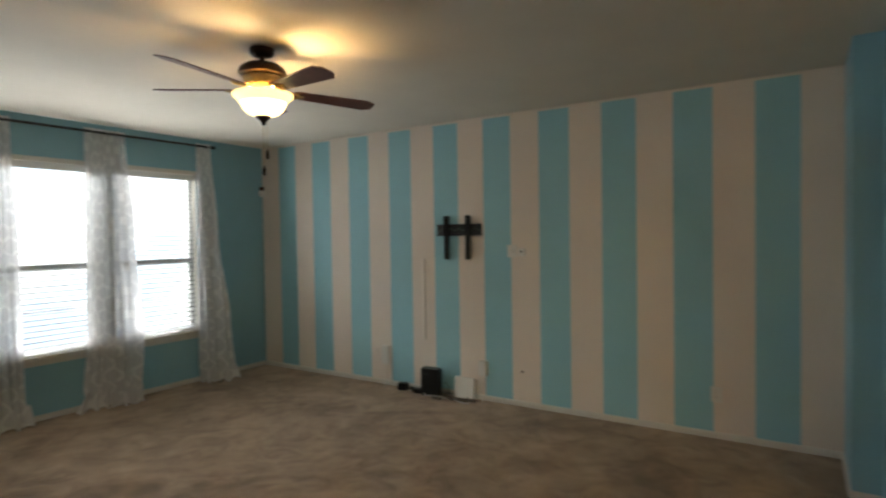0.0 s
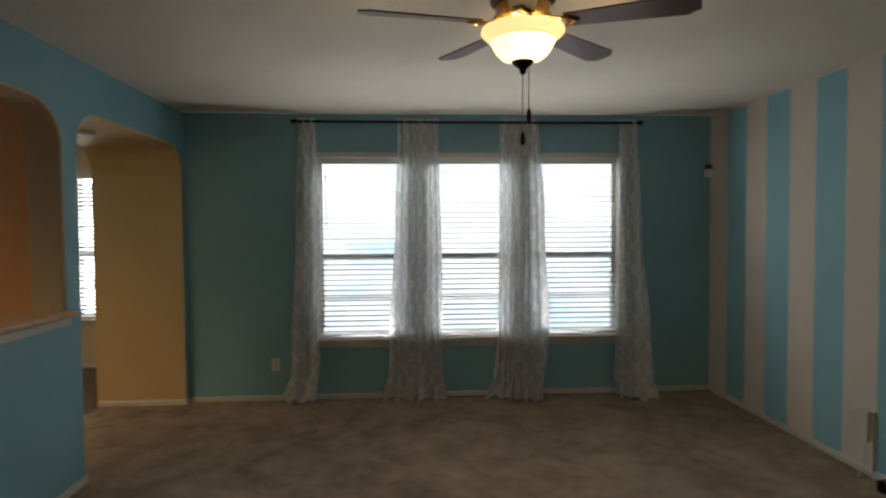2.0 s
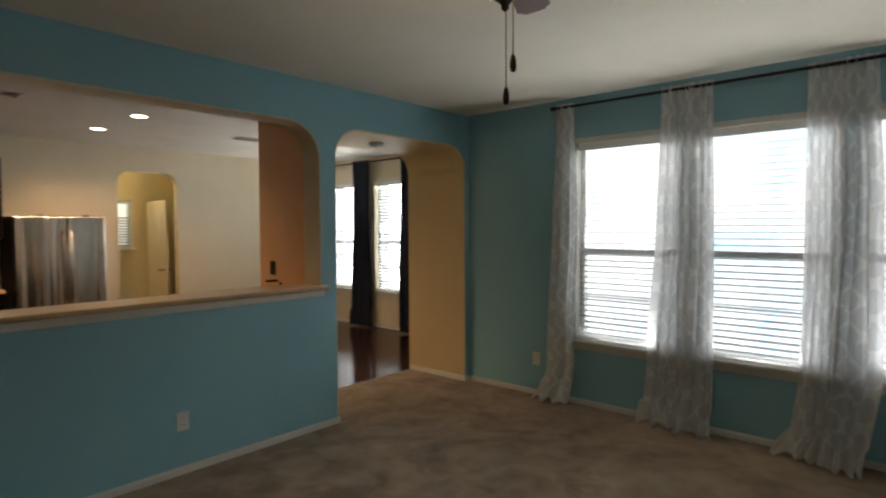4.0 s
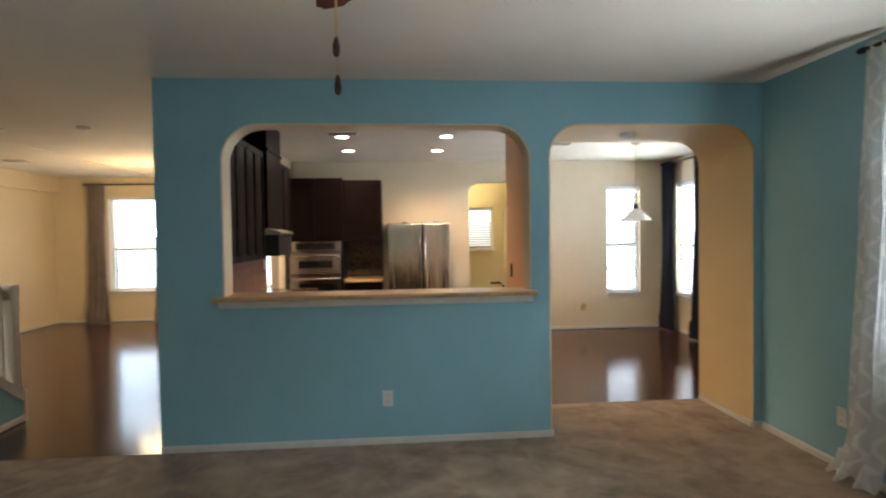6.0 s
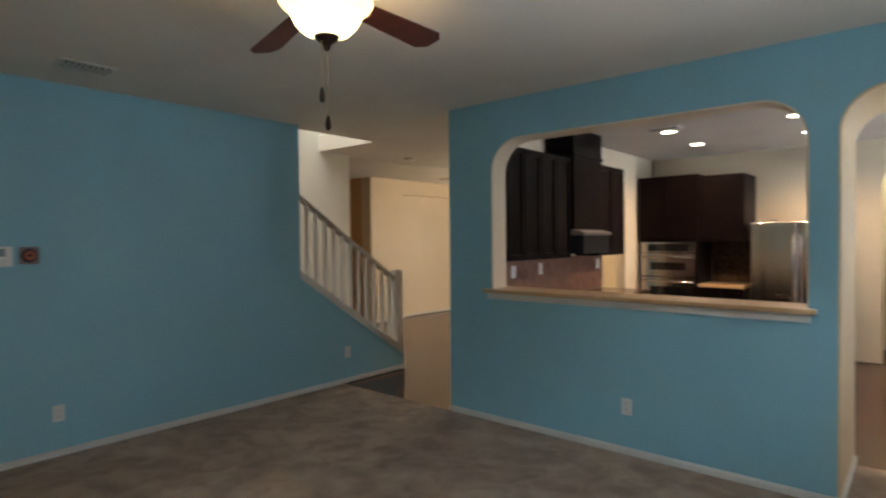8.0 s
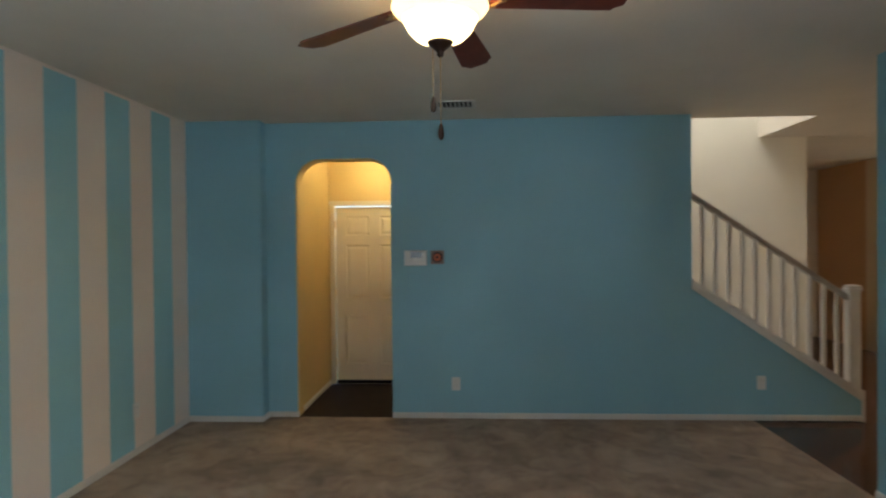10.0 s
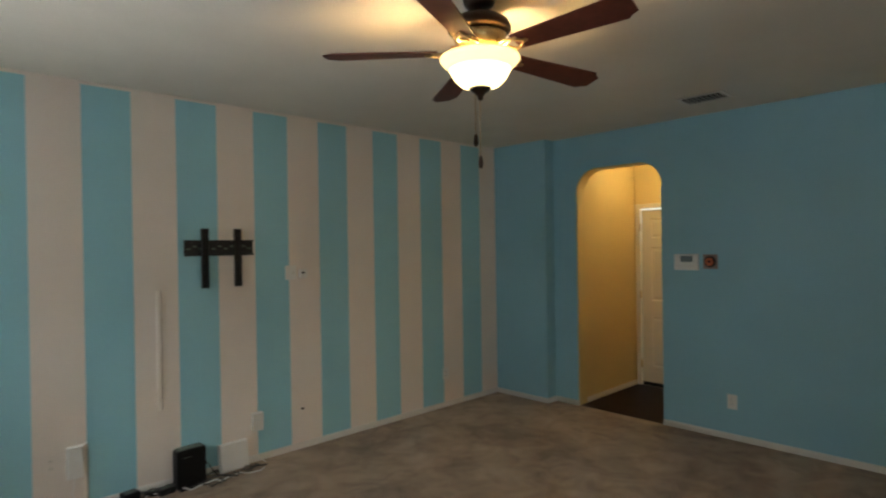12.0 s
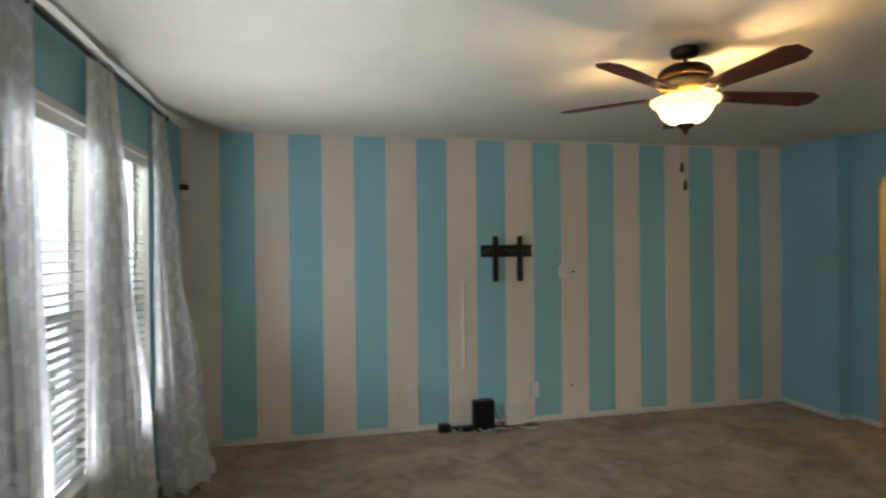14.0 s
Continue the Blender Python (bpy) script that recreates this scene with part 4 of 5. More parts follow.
# ---- front door ----
def panel_door(name, label, axis_at, y0, y1, z1):
    """A six-panel door leaf facing -x."""
    x = axis_at
    ob = thing(name, label, "door", kind="structure")
    bm = box(x, x + 0.04, y0, y1, -0.006, z1)
    part("leaf", bm, DOORPAINT, ob)
    w = (y1 - y0)
    for c in (y0 + w * 0.28, y0 + w * 0.72):
        for a, b in ((0.22, 0.80), (0.98, 1.60), (1.70, 1.93)):
            hw = w * 0.155
            bm = bmesh.new()
            for t0, t1, d0, d1 in ((0, 0.028, 0.006, 0.0),):
                outer = [(c - hw, a), (c + hw, a), (c + hw, b), (c - hw, b)]
                inner = [(c - hw + 0.02, a + 0.02), (c + hw - 0.02, a + 0.02), (c + hw - 0.02, b - 0.02), (c - hw + 0.02, b - 0.02)]
                core = [(c - hw + 0.05, a + 0.05), (c + hw - 0.05, a + 0.05), (c + hw - 0.05, b - 0.05), (c - hw + 0.05, b - 0.05)]
                loops = [[bm.verts.new((x - d, yy, zz)) for yy, zz in lp] for lp, d in ((outer, 0.0005), (outer, 0.010), (inner, 0.002), (core, 0.009))]
                for p, q in zip(loops, loops[1:]):
                    for i in range(4):
                        bm.faces.new((p[i], p[(i + 1) % 4], q[(i + 1) % 4], q[i]))
                bm.faces.new(loops[-1])
            part("panel", bm, DOORPAINT, ob)
    return ob


fd = panel_door("door_1", "closed almond six-panel front door with a dark lever handle", STAIR_W - 0.005, 3.50, 4.40, 2.03)
lock = part("keypad_lock", box(STAIR_W - 0.030, STAIR_W - 0.005, 3.605, 3.670, 1.02, 1.17, 0.008), BLACK, fd, "black keypad deadbolt")
lev = tube([(STAIR_W - 0.005, 3.64, 0.92), (STAIR_W - 0.06, 3.64, 0.92), (STAIR_W - 0.065, 3.67, 0.918), (STAIR_W - 0.062, 3.75, 0.914)], 0.009, 10)
box(STAIR_W - 0.018, STAIR_W - 0.005, 3.608, 3.672, 0.888, 0.952, 0.006, lev)
part("lever_handle", lev, BRONZE, fd, "dark bronze lever handle", smooth=False)
part("sweep", box(STAIR_W - 0.02, STAIR_W - 0.006, 3.50, 4.40, 0.0, 0.04, 0.002), BLACK, fd, "black door sweep")
part("sensor", box(STAIR_W - 0.020, STAIR_W - 0.006, 3.56, 3.66, 1.975, 1.995, 0.003), BRASS, fd, "small door contact sensor")
bm = box(STAIR_W - 0.048, STAIR_W - 0.031, 4.40, 4.455, 0, 2.043, 0.004)
box(STAIR_W - 0.048, STAIR_W - 0.031, 3.435, 3.50, 0, 2.043, 0.004, bm)
box(STAIR_W - 0.049, STAIR_W - 0.031, 3.425, 4.462, 2.045, 2.100, 0.002, bm)
tagged(part("trim", bm, DOORPAINT, label="almond door casing"), category="trim", kind="structure")
for z in (0.25, 1.05, 1.83):
    part("hinge", box(STAIR_W - 0.054, STAIR_W - 0.030, 4.392, 4.408, z - 0.045, z + 0.045, 0.002), BRASS, fd)
foy = thing("foyer_light", "small flush ceiling light in the foyer", "ceiling light", at=(1.95, 3.85, 0))
part("base", lathe([(0.11, CEIL - 0.001), (0.11, CEIL - 0.02), (0.09, CEIL - 0.03)]), BRONZE, foy)
fs = part("shade", lathe([(0.10, CEIL - 0.03), (0.13, CEIL - 0.06), (0.12, CEIL - 0.10), (0.07, CEIL - 0.135), (0.01, CEIL - 0.145)]), SHADE, foy, "lit glass shade", smooth=True)
fs.visible_shadow = False


# ---- wall plates and small wall things ----
def wall_m(side, along, z):
    """Pose of a thing on a wall: local x along the wall, local y out of the wall towards the room."""
    return {"N": pose(along, NORTH, z, 0, 0, 180), "W": pose(WEST, along, z, 0, 0, -90), "E": pose(EAST, along, z, 0, 0, 90), "S": pose(along, SOUTH, z),
            "B": pose(along, BACK, z), "P": pose(-3.11, along, z, 0, 0, -90), "K": pose(-0.4795, along, z, 0, 0, 90), "F": pose(FORMAL_E, along, z, 0, 0, 90)}[side]


def outlet(side, along, z, mat=None, label="white duplex outlet cover plate on the wall", w=0.078, h=0.122):
    ob = thing("outlet", label, "outlet")
    ob.matrix_basis = wall_m(side, along, z)
    part("plate", box(-w / 2, w / 2, 0.0005, 0.007, -h / 2, h / 2, 0.003), mat or PLASTIC, ob)
    for c in (-0.022, 0.022):
        bm = box(-0.017, 0.017, 0.007, 0.0095, c - 0.014, c + 0.014, 0.003)
        rec = part("receptacle", bm, mat or PLASTIC, ob)
        for s in (-0.006, 0.006):
            part("slot", box(s - 0.0012, s + 0.0012, 0.0095, 0.0102, c - 0.005, c + 0.007), DARKHOLE, rec)
    return ob


outlet("W", 1.14, 0.345)
outlet("S", -2.01, 0.345)
outlet("E", 2.985, 0.315)
outlet("E", 0.26, 0.335)
outlet("N", -3.15, 0.337, BEIGE, "beige-painted outlet plate on a beige stripe")
outlet("N", 0.225, 0.34)
outlet("B", -5.13, 0.35, BRASS, "brown outlet plate on a cream wall")
outlet("P", -0.355, 1.252, BRONZE, "dark bronze switch plate on the gold wall", 0.075, 0.12)
for y, z in ((-0.52, 1.23), (-1.05, 1.24), (-2.45, 1.24)):
    outlet("K", y, z, label="white outlet on the stone backsplash")
outlet("F", -3.3, 0.36)


def switch_pair():
    ob = thing("wall_plate", "white double plate with cable openings", "wall plate")
    ob.matrix_basis = wall_m("N", -1.505, 1.452)
    part("plate", box(-0.048, 0.048, 0.0005, 0.008, -0.058, 0.058, 0.003), PLASTIC, ob)
    part("knob", box(-0.022, -0.004, 0.008, 0.020, -0.02, 0.012, 0.003), TRIM, ob)
    ob2 = thing("cable_box", "small white cable connector box on the wall", "cable box")
    ob2.matrix_basis = wall_m("N", -1.40, 1.44)
    part("body", box(-0.034, 0.034, 0.0005, 0.025, -0.036, 0.036, 0.004), PLASTIC, ob2)
    part("port", box(-0.012, 0.016, 0.025, 0.027, 0.0, 0.016), DARKHOLE, ob2)


switch_pair()


def tv_mount():
    ob = thing("tv_mount", "black steel television wall bracket with two upright arms", "tv mount")
    ob.matrix_basis = wall_m("N", -2.083, 1.66)
    bm = box(-0.256, 0.256, 0.001, 0.006, -0.058, 0.058)
    for z in (-0.058, 0.046):
        box(-0.256, 0.256, 0.006, 0.026, z, z + 0.012, 0.002, bm)
    part("wall_plate", bm, BLACKMETAL, ob)
    for k in range(11):
        u = -0.225 + k * 0.045
        part("slot", box(u - 0.014, u + 0.014, 0.0062, 0.0072, -0.012 + 0.018 * (k % 2), 0.0 + 0.018 * (k % 2)), SCREEN, ob)
    for u in (-0.122, 0.122):
        bm = box(u - 0.024, u + 0.024, 0.028, 0.034, -0.292, 0.142, 0.002)
        for s in (-0.024, 0.020):
            box(u + s, u + s + 0.004, 0.034, 0.056, -0.292, 0.142, 0, bm)
        arm = part("arm", bm, BLACKMETAL, ob)
        for z in (-0.25, -0.18, -0.09, 0.09):
            part("bolt_hole", box(u - 0.005, u + 0.005, 0.0345, 0.0352, z - 0.013, z + 0.013), DARKHOLE, arm)
    return ob


tv_mount()


def raceway(name, along, z0, z1, w, label):
    ob = thing(name, label, "cable cover")
    ob.matrix_basis = wall_m("N", along, 0)
    part("cover", box(-w / 2, w / 2, 0.0005, 0.016, z0, z1, 0.005), RACEWAY, ob)
    # taupe strip painting the shadow along one edge of the cover
    part("shadow_edge", box(-w / 2 + 0.002, -w / 2 + 0.0065, 0.0145, 0.0168, z0 + 0.004, z1 - 0.004), TAUPE, ob)


raceway("cable_raceway", -2.515, 0.54, 1.37, 0.036, "beige plastic cable raceway on a stripe")
raceway("cable_raceway", -2.965, 0.02, 0.43, 0.030, "short beige cable raceway down to the floor")


def wall_box(along, z, w, h, d, label, legs=()):
    ob = thing("junction_box", label, "junction box")
    ob.matrix_basis = wall_m("N", along, z)
    part("body", box(-w / 2, w / 2, 0.0005, d, -h / 2, h / 2, 0.006), PLASTIC, ob)
    part("lid_seam", box(-w / 2 - 0.0006, w / 2 + 0.0006, d * 0.55, d * 0.62, -h / 2 + 0.004, h / 2 - 0.004), DARKHOLE, ob)
    for pts in legs:
        part("cable", tube(pts, 0.0035, 7), PLASTIC, ob)


wall_box(-3.022, 0.325, 0.088, 0.20, 0.04, "white plastic network box on the wall", [[(0.0, 0.02, -0.10), (0.02, 0.03, -0.20), (0.0, 0.05, -0.30), (-0.04, 0.09, -0.318)]])
wall_box(-1.82, 0.312, 0.085, 0.14, 0.045, "white plug-in power adapter at the wall", [[(0.0, 0.02, -0.07), (0.03, 0.03, -0.17), (0.01, 0.05, -0.27), (-0.03, 0.09, -0.303)]])
jack = thing("cable_jack", "tiny dark cable hole in a beige stripe", "cable jack")
jack.matrix_basis = wall_m("N", -1.418, 0.323)
part("grommet", box(-0.012, 0.012, 0.0005, 0.006, -0.009, 0.009, 0.002), BRONZE, jack)


def router():
    ob = thing("router", "black upright router standing on the carpet", "router", at=(-2.365, NORTH - 0.12, 0), turn=4)
    part("body", box(-0.10, 0.10, -0.045, 0.045, 0.012, 0.275, 0.012), BLACK, ob)
    part("foot", box(-0.085, 0.085, -0.055, 0.055, 0.001, 0.016, 0.004), BLACK, ob)
    part("top_panel", box(-0.085, 0.085, -0.035, 0.035, 0.276, 0.281, 0.002), SCREEN, ob, "grey-green top edge")
    for k in range(5):
        part("status_lens", box(-0.06 + k * 0.012, -0.054 + k * 0.012, -0.0462, -0.0448, 0.22, 0.226), SCREEN, ob)


router()
bxo = thing("white_box", "flat white box leaning on the baseboard", "box", at=(-2.02, NORTH - 0.055, 0.0), turn=3)
wb = part("panel", box(-0.108, 0.108, -0.022, 0.022, 0.002, 0.205, 0.006), PLASTIC, bxo)
wb.matrix_basis = pose(0, 0, 0, -8, 0, 0)
part("flap", box(-0.106, 0.106, -0.026, -0.0225, 0.01, 0.198, 0.001), PLASTIC, bxo).matrix_basis = pose(0, 0, 0, -8, 0, 0)


def modem(x, y, w, d, h, turn, label):
    ob = thing("modem", label, "modem", at=(x, y, 0), turn=turn)
    part("body", box(-w / 2, w / 2, -d / 2, d / 2, 0.004, h, 0.008), BLACK, ob)
    part("base", box(-w / 2 + 0.01, w / 2 - 0.01, -d / 2 + 0.01, d / 2 - 0.01, 0.0005, 0.006), BLACK, ob)
    part("top_vent", box(-w * 0.3, w * 0.3, -d * 0.25, d * 0.25, h, h + 0.0015), SCREEN, ob)


modem(-2.735, NORTH - 0.10, 0.10, 0.08, 0.075, 12, "small black modem on the carpet")
modem(-2.60, NORTH - 0.09, 0.075, 0.05, 0.035, -20, "black power adapter lying on the carpet")
modem(-2.52, NORTH - 0.12, 0.11, 0.07, 0.045, 6, "low black box lying among cables")
rnd = random.Random(5)
for n in range(10):
    pts, x, y = [], -2.80 + 0.05 * n, NORTH - 0.12
    for k in range(16):
        pts.append((x, min(y, NORTH - 0.03), 0.006 + 0.022 * abs(math.sin(k * 1.3 + n))))
        x += rnd.uniform(0.0, 0.065)
        y += rnd.uniform(-0.05, 0.045)
        y = max(NORTH - 0.26, y)
    pale = n in (3, 7)
    cab = new("cable", mesh_of("cable", tube(pts, 0.0045, 7), PLASTIC if pale else CABLE, True))
    tagged(cab, ("white" if pale else "black") + " cable tangled on the carpet beside the router", "cable", "loose cables")
cab = new("cable", mesh_of("cable", tube([(-2.27, NORTH - 0.10, 0.10), (-2.24, NORTH - 0.06, 0.14), (-2.20, NORTH - 0.05, 0.08), (-2.17, NORTH - 0.10, 0.02), (-2.10, NORTH - 0.16, 0.006), (-1.95, NORTH - 0.17, 0.006), (-1.86, NORTH - 0.09, 0.01)], 0.004, 7), CABLE, True))
tagged(cab, "black cable running from the router over the carpet", "cable", "loose cables")
cab = new("cable", mesh_of("cable", tube([(WEST + 0.30, 4.52, 0.006), (WEST + 0.27, 4.60, 0.008), (WEST + 0.2, 4.66, 0.006)], 0.006, 7), CABLE, True))
tagged(cab, "short black cord lying by the curtain", "cable")


def corner_sensor():
    ob = thing("alarm_sensor", "small white corner alarm sensor high on the wall", "alarm sensor")
    ob.matrix_basis = pose(WEST + 0.035, NORTH - 0.035, 2.13, 0, 0, -135)
    part("body", box(-0.034, 0.034, -0.028, 0.03, 0.0, 0.075, 0.008), PLASTIC, ob)
    part("lens", box(-0.024, 0.024, 0.030, 0.034, 0.010, 0.042, 0.003), TRIM, ob)
    part("cap", box(-0.030, 0.030, -0.028, 0.024, 0.078, 0.125, 0.005), BRONZE, ob, "dark upper sensor")


corner_sensor()


def thermostat():
    ob = thing("keypad", "white alarm keypad with a grey screen", "keypad")
    ob.matrix_basis = wall_m("E", 3.345, 1.475)
    part("body", box(-0.105, 0.105, 0.0005, 0.028, -0.070, 0.070, 0.010), PLASTIC, ob)
    part("screen", box(-0.060, 0.045, 0.028, 0.030, 0.002, 0.056, 0.002), LCD, ob)
    for k in range(8):
        part("key", box(-0.07 + 0.02 * k, -0.058 + 0.02 * k, 0.028, 0.0305, -0.040, -0.028, 0.001), TRIM, ob)
    ob = thing("thermostat", "round dark thermostat with an orange display on a white plate", "thermostat")
    ob.matrix_basis = wall_m("E", 3.145, 1.48)
    part("plate", box(-0.060, 0.060, 0.0005, 0.005, -0.062, 0.062, 0.004), TAUPE, ob, "taupe square back plate")
    bm = lathe([(0.046, 0.005), (0.048, 0.020), (0.044, 0.030), (0.036, 0.032)], 32)
    part("ring", bm, BLACK, ob, smooth=False).matrix_basis = pose(0, 0, 0, -90, 0, 0)
    dial = lathe([(0.034, 0.0322), (0.033, 0.0335)], 28)
    part("dial_face", dial, ORANGE, ob, "orange dial face").matrix_basis = pose(0, 0, 0, -90, 0, 0)
    part("marking", box(-0.012, 0.012, 0.0336, 0.0342, -0.010, 0.012, 0), BLACK, ob)


thermostat()


def vent(x, y, w, d, label, turn=0, mat=None):
    ob = thing("ceiling_vent", label, "ceiling vent", at=(x, y, CEIL), turn=turn)
    m = mat or TRIM
    for a in ((-w / 2, w / 2, -d / 2, -d / 2 + 0.025), (-w / 2, w / 2, d / 2 - 0.025, d / 2), (-w / 2, -w / 2 + 0.025, -d / 2 + 0.025, d / 2 - 0.025), (w / 2 - 0.025, w / 2, -d / 2 + 0.025, d / 2 - 0.025)):
        part("frame", box(*a, -0.010, -0.0005, 0.002), m, ob)
    part("backing", box(-w / 2 + 0.02, w / 2 - 0.02, -d / 2 + 0.02, d / 2 - 0.02, -0.002, -0.0008), DARKHOLE, ob)
    me = mesh_of("slat", box(-0.0015, 0.0015, -d / 2 + 0.025, d / 2 - 0.025, -0.010, 0.010), m)
    n = int(w / 0.036)
    for k in range(n):
        share("slat", me, ob, pose(-w / 2 + 0.03 + (w - 0.06) * k / (n - 1), 0, -0.013, 0, 40, 0))
    return ob


vent(0.61, 2.95, 0.34, 0.24, "white slatted ceiling supply vent", 90)
vent(-1.5, -1.92, 0.36, 0.2, "tan slatted kitchen ceiling vent", 0, BEIGE)
vent(-4.2, -2.64, 0.34, 0.2, "white dining ceiling vent")
vent(3.43, -4.12, 0.34, 0.2, "white front room ceiling vent")


def detector(x, y, z, label, r=0.065):
    ob = thing("smoke_detector", label, "smoke detector", at=(x, y, z))
    part("body", lathe([(r, -0.0005), (r, -0.018), (r * 0.9, -0.030), (r * 0.5, -0.036), (0.01, -0.036)], 28), PLASTIC, ob, smooth=False)
    part("ring", lathe([(r * 0.45, -0.0362), (r * 0.42, -0.040), (r * 0.3, -0.041)], 24), TRIM, ob)


detector(-4.05, -0.05, 2.405, "round white smoke detector under the archway")
detector(1.11, -1.55, CEIL, "round white smoke detector on the hall ceiling")
detector(2.0, -1.6, CEIL, "round white speaker cover on the hall ceiling", 0.08)

# ---- pass-through ledge ----
led = thing("bar_ledge", "tan laminate bar ledge with rounded ends and white apron", "ledge")
part("top", box(-3.165, -0.745, 0.02, SOUTH + 0.055, 1.105, 1.140, 0.012), LEDGE, led)
part("apron", box(-3.135, -0.785, SOUTH + 0.0005, SOUTH + 0.022, 1.055, 1.104, 0.004), TRIM, led, "white moulded apron")
mug = thing("sink_faucet", "dark kitchen faucet end beyond the ledge", "faucet")
part("spout", tube([(-2.97, -0.02, 0.96), (-2.97, -0.02, 1.15), (-2.95, -0.05, 1.17), (-2.88, -0.10, 1.165)], 0.010, 10), BRONZE, mug, smooth=True)
part("base", lathe([(0.028, 0.94), (0.026, 0.955), (0.012, 0.965)], 18), BRONZE, mug).matrix_basis = pose(-2.97, -0.02, 0)
block("bar_counter", (-3.10, -0.48, -0.55, 0.115, 0.89, 0.93), GRANITE, "dark granite kitchen counter behind the ledge", "counter")
block("bar_cabinet", (-3.10, -0.48, -0.48, 0.115, 0.0, 0.888), ESPRESSO, "dark base cabinet under the counter", "cabinet")


# ---- kitchen ----
def cabinet(name, x0, x1, y0, y1, z0, z1, face, doors, label, drawers=()):
    """A dark shaker cabinet; face: the side with doors, 'x-' or 'y+'."""
    ob = thing(name, label, "kitchen cabinet", "dark kitchen cabinets")
    part("body", box(x0, x1, y0, y1, z0, z1, 0.002), ESPRESSO, ob)
    a, b = (y0, y1) if face == "x-" else (x0, x1)
    w = (b - a) / doors

    def leaf(u0, u1, w0, w1):
        def bx(p0, p1, d0, d1, q0, q1, bevel=0.003, bm=None):
            return box(x0 - d1, x0 - d0, p0, p1, q0, q1, bevel, bm) if face == "x-" else box(p0, p1, y1 + d0, y1 + d1, q0, q1, bevel, bm)
        s = 0.055
        bm = bx(u0, u0 + s, 0.001, 0.021, w0, w1)
        bx(u1 - s, u1, 0.001, 0.021, w0, w1, bm=bm)
        bx(u0 + s, u1 - s, 0.001, 0.021, w0, w0 + s, bm=bm)
        bx(u0 + s, u1 - s, 0.001, 0.021, w1 - s, w1, bm=bm)
        bx(u0 + s, u1 - s, 0.001, 0.010, w0 + s, w1 - s, 0, bm)
        return part("door", bm, ESPRESSO, ob)
    for k in range(doors):
        leaf(a + w * k + 0.003, a + w * (k + 1) - 0.003, z0 + 0.004, z1 - 0.004)
    return ob


KX = -0.47
cabinet("wall_cabinet", -0.77, KX, -0.56, 0.04, 1.36, 2.42, "x-", 2, "dark espresso wall cabinet with shaker doors")
cabinet("wall_cabinet", -0.77, KX, -1.165, -0.562, 1.36, 2.42, "x-", 2, "dark espresso wall cabinet beside the hood")
cabinet("wall_cabinet", -0.77, KX, -2.55, -1.86, 1.36, 2.42, "x-", 2, "dark espresso wall cabinet past the hood")
hood = thing("range_hood", "dark wooden chimney range hood with a steel visor", "range hood")
part("chimney", box(-0.82, KX, -1.85, -1.17, 1.662, CEIL - 0.002, 0.004), ESPRESSO, hood)
part("crown", box(-0.835, KX, -1.858, -1.162, 2.44, 2.47, 0.006), ESPRESSO, hood)
bm = bmesh.new()
vs = [bm.verts.new(c) for c in ((-0.94, -1.85, 1.60), (-0.94, -1.17, 1.60), (-0.94, -1.17, 1.625), (-0.94, -1.85, 1.625), (-0.82, -1.85, 1.66), (-0.82, -1.17, 1.66), (KX, -1.17, 1.66), (KX, -1.85, 1.66), (KX, -1.85, 1.60), (KX, -1.17, 1.60))]
for q in ((0, 1, 2, 3), (3, 2, 5, 4), (4, 5, 6, 7), (7, 6, 9, 8), (8, 9, 1, 0), (0, 3, 4, 7, 8), (1, 9, 6, 5, 2)):
    bm.faces.new([vs[i] for i in q])
part("visor", bm, DARKSTEEL, hood, "dull steel hood visor")
part("grille", box(-0.92, KX - 0.01, -1.83, -1.19, 1.40, 1.599, 0.004), BLACK, hood, "black microwave body under the visor")
bs = thing("backsplash", "brown stone tile backsplash", "backsplash", kind="structure")
part("grout", box(KX - 0.005, KX - 0.0003, -2.60, 0.115, 0.935, 1.359), GROUT, bs)
for r in range(4):
    for c in range(22):
        y0 = -2.585 + 0.13 * c + (0.065 if r % 2 else 0)
        y1 = min(y0 + 0.127, 0.10)
        if y1 - y0 > 0.02:
            part("tile", box(KX - 0.009, KX - 0.0005, y0, y1, 0.945 + 0.104 * r, 0.945 + 0.104 * r + 0.101, 0.002), BACKSPLASH, bs)
block("kitchen_counter", (-1.10, KX, -2.60, -0.56, 0.89, 0.93), GRANITE, "dark granite kitchen counter along the wall", "counter")
block("kitchen_base", (-1.07, KX, -2.60, -0.56, 0.0, 0.888), ESPRESSO, "dark base cabinets along the wall", "cabinet")

OY = -3.75
tow = cabinet("oven_cabinet", -1.315, -0.515, BACK + 0.002, OY, 1.52, 2.42, "y+", 2, "tall dark oven cabinet with two upper doors")
part("side", box(-1.315, -0.515, BACK + 0.002, OY, 0.0, 0.30), ESPRESSO, tow)
part("carcass", box(-1.315, -0.515, BACK + 0.002, OY - 0.02, 0.30, 1.52), ESPRESSO, tow)
ov = thing("double_oven", "stainless steel double wall oven", "oven")
part("control_panel", box(-1.285, -0.545, OY - 0.018, OY + 0.012, 1.35, 1.50, 0.003), STEEL, ov)
part("display", box(-1.195, -0.635, OY + 0.012, OY + 0.0145, 1.375, 1.475), DARKGLASS, ov)
